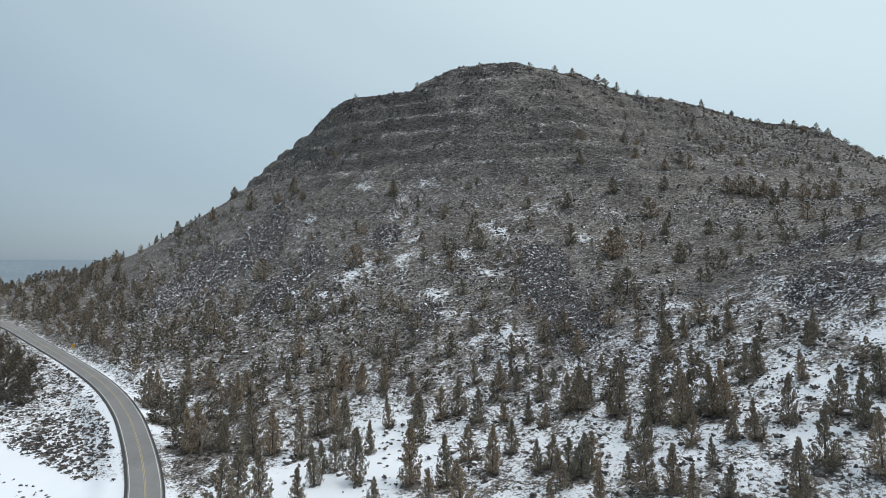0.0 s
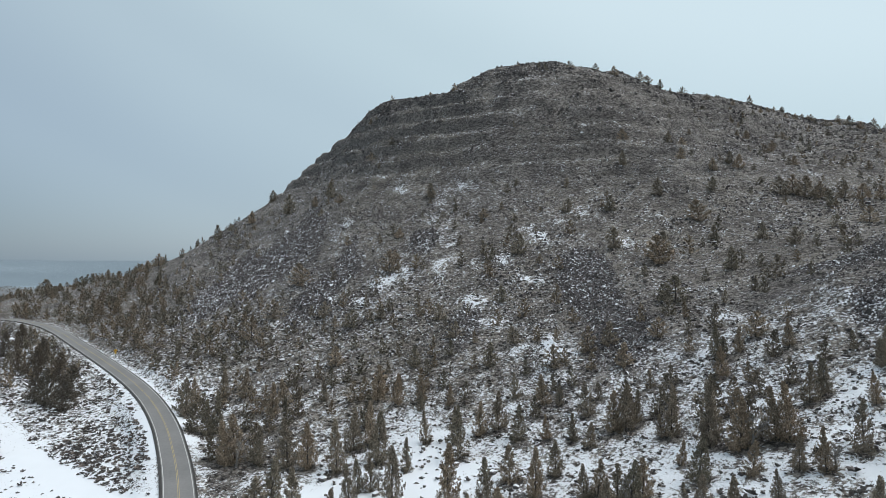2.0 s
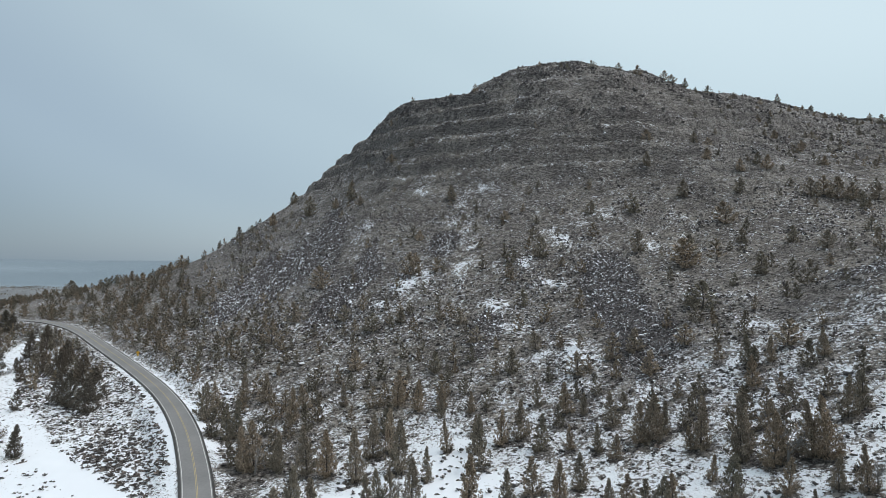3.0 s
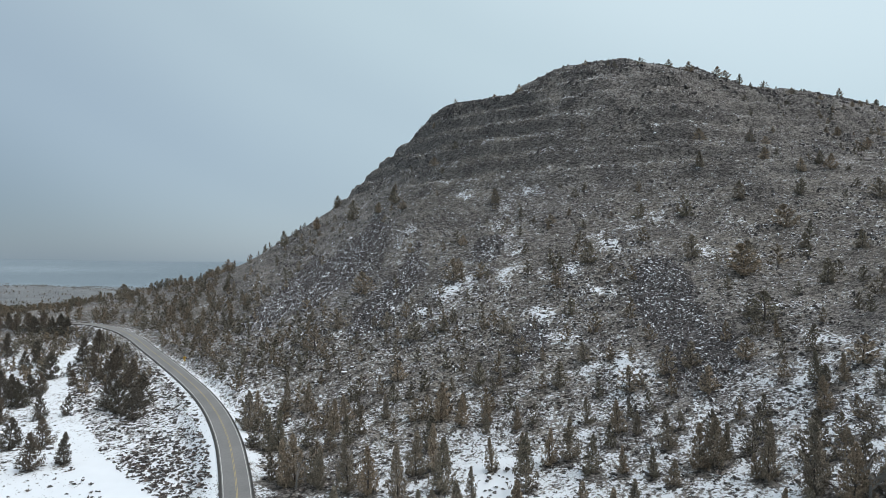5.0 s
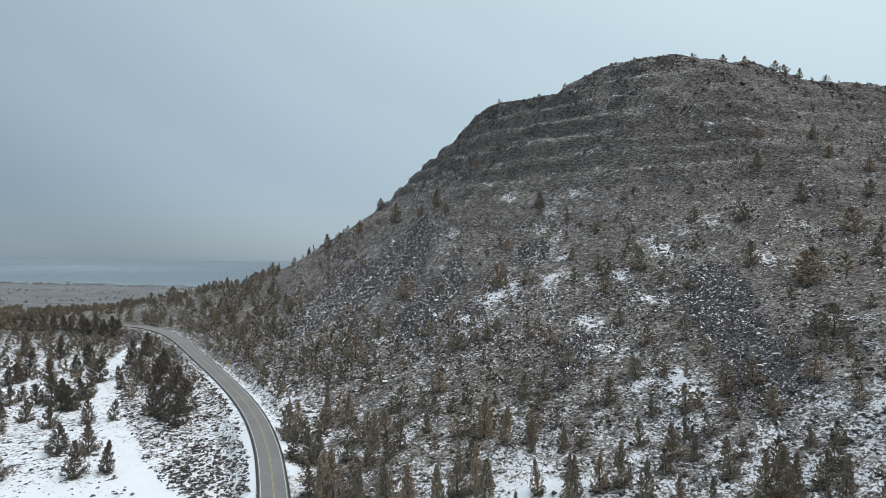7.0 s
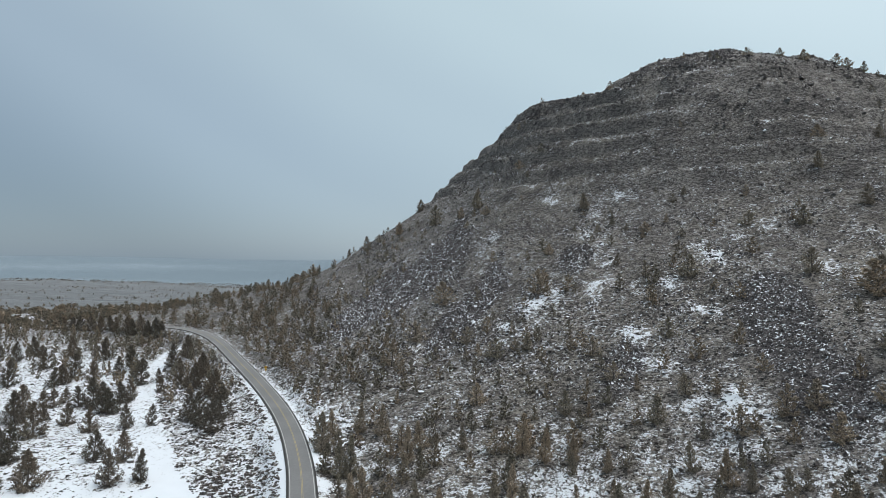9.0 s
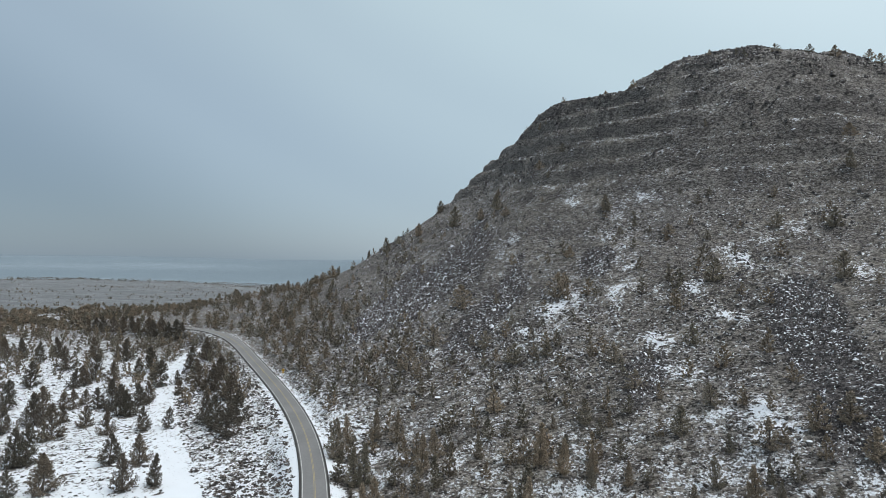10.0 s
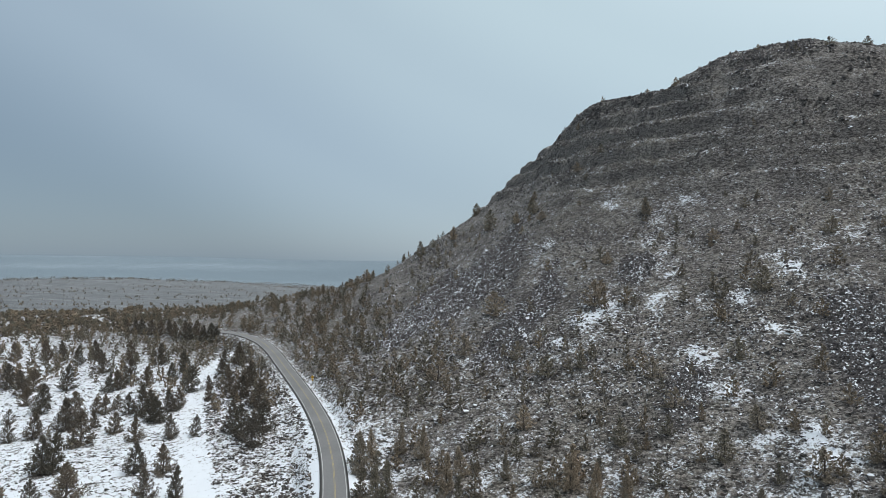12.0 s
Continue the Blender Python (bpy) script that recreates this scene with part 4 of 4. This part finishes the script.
def tuft_template(g, blades):
    v = []
    for _ in range(blades):
        az, tilt = g.uniform(0, 6.28), g.uniform(0.15, 1.1)
        d = np.array([math.cos(az) * math.sin(tilt), math.sin(az) * math.sin(tilt), math.cos(tilt)])
        w = np.cross(d, g.normal(0, 1, 3))
        w /= np.linalg.norm(w)
        ln = g.uniform(0.6, 1.0)
        v += [d * 0.1 * ln, d * 0.65 * ln + w * 0.21, d * ln, d * 0.65 * ln - w * 0.21]
    return np.array(v) * [0.75, 0.75, 0.8], np.arange(blades * 4).reshape(-1, 4)


def sage_chance(x, y, z):
    lump = smooth(-0.25, 0.35, fractal(x, y, 16, 3, 91))
    td, _ = near_line(x, y, TRACK_LINE)
    left = (x < np.interp(y, ROAD_LINE[:, 1], ROAD_LINE[:, 0]))
    by_road = smooth(-4, 3, x - np.interp(y, TRACK_LINE[:, 1], TRACK_LINE[:, 0]))
    return off_road(x, y) * smooth(2.6, 4.5, td) * np.where(left, 0.03 + 0.08 * lump + 0.62 * (0.25 + 0.75 * lump) * by_road, 0.10 * (z < 45) * (1 - 0.8 * np.exp(-(((x + 8) / 20) ** 2 + ((y - 110) / 12) ** 2))))


g, x, y, z = scatter(37, 150000, (-250, 90, 60, 280), sage_chance)
pieces = []
kind = g.integers(0, 4, len(x))
for k in range(4):
    m = kind == k
    n = m.sum()
    size = g.lognormal(-0.45, 0.38, n).clip(0.28, 1.5) * (1 + 0.2 * smooth(-110, -80, x[m]))
    sc = np.stack([size * g.uniform(1.0, 1.6, n), size * g.uniform(0.9, 1.4, n), size * g.uniform(0.6, 0.9, n)], -1)
    pieces.append(strewn("s", tuft_template(g, 9), np.stack([x[m], y[m], z[m] - 0.03], -1), g.uniform(0, 6.28, n), sc, None, {"tone": g.random(n)}))
v, f, at = gather(pieces)
tagged(new("sagebrush", mesh_from("sagebrush", v, f, [M_SAGE], False, at)), "low grey-brown sagebrush poking through the snow", "shrubs", kind="stuff")


def plain_chance(x, y, z):
    d = np.hypot(x, y)
    lump = smooth(0.0, 0.5, fractal(x, y, 260, 3, 95))
    edge = np.exp(-((d - 3850) / 130) ** 2)
    near = 1 - smooth(650, 1000, d)
    return np.clip(0.04 + 0.35 * lump + edge + 0.9 * near * (0.3 + lump), 0, 1) * (d > 430) * (d < 4000) * (np.hypot(x - 150, y - 480) > 470)


g, x, y, z = scatter(41, 19000, (-3300, 0, 600, 3500), plain_chance)
g2, x2, y2, z2 = scatter(43, 6500, (-900, -150, 340, 850), plain_chance)
g3, x3, y3, z3 = scatter(47, 5000, (-3700, -200, 1500, 3950), lambda x, y, z: np.exp(-((np.hypot(x, y) - 3850) / 110) ** 2))
x, y, z = np.concatenate([x, x2, x3]), np.concatenate([y, y2, y3]), np.concatenate([z, z2, z3])
(tv, tf), (cv, cf) = juniper(g, 7, 3, 2, 0.18, 0.46, 0.02, False)
n = len(x)
high = g.uniform(3.5, 7.0, n)
v, f, at = strewn("p", (cv, cf), np.stack([x, y, z], -1), g.uniform(0, 6.28, n), np.stack([high * 1.15, high * 1.15, high], -1), None, {"tone": g.random(n)})
tagged(new("plain_junipers", mesh_from("plain_junipers", v, f, [M_LEAF_FAR], False, at)), "dark junipers dotted over the far plain", "trees", kind="stuff")


# ---- the warning sign by the bend ----
M_SIGN = plain_material("yellow_sign_sheet", (0.62, 0.33, 0.02), (0.74, 0.41, 0.03), 8.0, 0.5, 0.05)
M_SIGN_BLACK = plain_material("black_sign_print", (0.012, 0.012, 0.012), (0.025, 0.025, 0.025), 8.0, 0.5, 0.05)
M_POST = plain_material("grey_wooden_post", (0.10, 0.085, 0.07), (0.2, 0.175, 0.15), 7.0)


def box_mesh(name, size, centre, mat, turn=0.0, bevel=0.01):
    bm = bmesh.new()
    bmesh.ops.create_cube(bm, size=1.0)
    bmesh.ops.scale(bm, vec=size, verts=bm.verts)
    bmesh.ops.bevel(bm, geom=bm.edges[:], offset=bevel, segments=2, affect="EDGES")
    bmesh.ops.rotate(bm, cent=(0, 0, 0), matrix=Matrix.Rotation(turn, 3, "Y"), verts=bm.verts)
    bmesh.ops.translate(bm, vec=centre, verts=bm.verts)
    me = bpy.data.meshes.new(name)
    bm.to_mesh(me)
    bm.free()
    me.materials.append(mat)
    return me


sign = tagged(new("road_sign"), "yellow diamond road warning sign on a wooden post", "road sign")
sign.matrix_basis = Matrix.LocRotScale((-110.9, 258.1, spot_height(-110.9, 258.1)), Euler((0, 0, radians(22))), None)
part("post", box_mesh("post", (0.10, 0.10, 3.3), (0, 0, 1.6), M_POST), sign, "grey wooden post")
part("diamond", box_mesh("diamond", (0.98, 0.02, 0.98), (0, -0.07, 2.75), M_SIGN, math.pi / 4, 0.006), sign, "yellow diamond plate")
part("plaque", box_mesh("plaque", (0.62, 0.02, 0.62), (0, -0.07, 1.72), M_SIGN, 0.0, 0.006), sign, "small yellow square plaque")
part("arrow", box_mesh("arrow", (0.14, 0.012, 0.62), (0, -0.09, 2.75), M_SIGN_BLACK, radians(-20), 0.003), sign, "black bend mark")


# ---- single boulders and fallen trunks on the flat and the lower slope ----
def boulder_mesh(seed):
    g = np.random.default_rng(seed)
    bm = bmesh.new()
    bmesh.ops.create_icosphere(bm, subdivisions=2, radius=0.5)
    shift = g.uniform(0, 50, 3)
    for vert in bm.verts:
        p = vert.co + Vector(shift)
        vert.co *= 1 + 0.45 * noise.noise(p * 1.7) + 0.15 * noise.noise(p * 4.5)
        for axis in (0, 1, 2):
            vert.co[axis] = max(-0.42, min(0.42, vert.co[axis]))
    me = bpy.data.meshes.new("boulder")
    bm.to_mesh(me)
    bm.free()
    me.materials.append(M_ROCK)
    a = me.attributes.new("snow", "FLOAT", "POINT")
    a.data.foreach_set("value", np.full(len(me.vertices), 0.75, np.float32))
    return me


boulder_models = [boulder_mesh(k) for k in range(4)]
BOULDERS = [(-112, 174, 1.9), (-121, 173, 1.3), (-125, 205, 1.2), (-139, 199, 1.0), (-109, 200, 1.6), (-100, 204, 1.3), (7, 132, 1.1), (19, 112, 1.5),
            (13, 120, 1.3), (27, 131, 1.5), (36, 119, 1.6), (22, 104, 1.2), (45, 117, 1.4), (80, 108, 1.8), (72, 72, 1.4), (-36, 206, 1.8), (-34, 209, 1.5),
            (-30, 198, 1.4), (-9, 130, 1.3), (-14, 124, 1.7), (-3, 112, 1.4), (61, 160, 1.7), (66, 163, 1.5), (48, 150, 1.3)]
for k, (x, y, size) in enumerate(BOULDERS):
    ob = new("boulder", boulder_models[k % 4])
    ob.matrix_basis = Matrix.LocRotScale((x, y, spot_height(x, y) + size * 0.18), Euler((0, 0, k * 1.3)), (size * 1.25, size, size * 0.8))
    tagged(ob, "dark lava boulder capped with a little snow", "boulder", "boulders by the trees")


def log_mesh(seed):
    g = np.random.default_rng(seed)
    verts, faces, rings, sides = [], [], 9, 8
    for k in range(rings):
        t = k / (rings - 1)
        r = 0.20 * (1 - 0.6 * t) * g.uniform(0.9, 1.1)
        for s in range(sides):
            a = 2 * math.pi * s / sides
            verts.append(((t - 0.5) * 5.0, 0.25 * math.sin(t * 3) + r * math.cos(a), 0.16 + 0.1 * t + r * math.sin(a)))
    for k in range(rings - 1):
        for s in range(sides):
            i, j = k * sides + s, k * sides + (s + 1) % sides
            faces.append((i, j, j + sides, i + sides))
    return mesh_from("log", verts, faces, [M_BARK], True)


log_model = log_mesh(3)
for x, y, turn, size in ((-139, 182, 0.3, 0.8), (-128, 165, 0.5, 0.9), (-141, 172, 0.2, 0.7), (-120, 175.5, 0.6, 0.9), (16, 86, 1.2, 0.7)):
    ob = new("fallen_log", log_model)
    ob.matrix_basis = Matrix.LocRotScale((x, y, spot_height(x, y)), Euler((0, 0, turn)), (size, size, size))
    tagged(ob, "grey fallen juniper trunk lying in the snow", "log", "fallen trunks")


# ---- bare grey junipers, dead or leafless ----
M_DEAD = plain_material("weathered_dead_wood", (0.13, 0.12, 0.11), (0.30, 0.285, 0.265), 6.0)


def dead_tree_mesh(seed):
    g = np.random.default_rng(seed)
    verts, faces = [], []

    def limb(p, d, length, r, depth):
        q = p + d * length
        base = len(verts)
        side = np.cross(d, (0.3, 0.2, 0.9))
        side /= np.linalg.norm(side)
        up = np.cross(side, d)
        for c, rr in ((p, r), (q, r * 0.55)):
            for s in range(4):
                a = s * math.pi / 2
                verts.append(c + (side * math.cos(a) + up * math.sin(a)) * rr)
        for s in range(4):
            i, j = base + s, base + (s + 1) % 4
            faces.append((i, j, j + 4, i + 4))
        if depth:
            for _ in range(4 if depth > 1 else 5):
                e = d + g.normal(0, 0.55, 3) + (0, 0, 0.25)
                limb(p + d * length * g.uniform(0.45, 1.0), e / np.linalg.norm(e), length * g.uniform(0.45, 0.7), r * 0.5, depth - 1)

    limb(np.array((0.0, 0, -0.03)), np.array((0.04, 0.02, 1.0)), 0.42, 0.035, 4)
    return mesh_from("branchwork", verts, faces, [M_DEAD])


dead_models = [dead_tree_mesh(k) for k in range(2)]
for k, (x, y, high) in enumerate(((-4, 114, 6.5), (35, 88, 7.0), (56, 91, 8.0), (-36, 139, 8.0), (60, 77.5, 6.0), (-27, 139, 8.0))):
    ob = tagged(new("dead_juniper"), "bare grey leafless juniper on the lower slope", "tree", "leafless junipers")
    part("branchwork", dead_models[k % 2], ob)
    ob.matrix_basis = Matrix.LocRotScale((x + 1.5, y - 1.0, spot_height(x + 1.5, y - 1.0)), Euler((0, 0, k * 2.1)), (high, high, high))
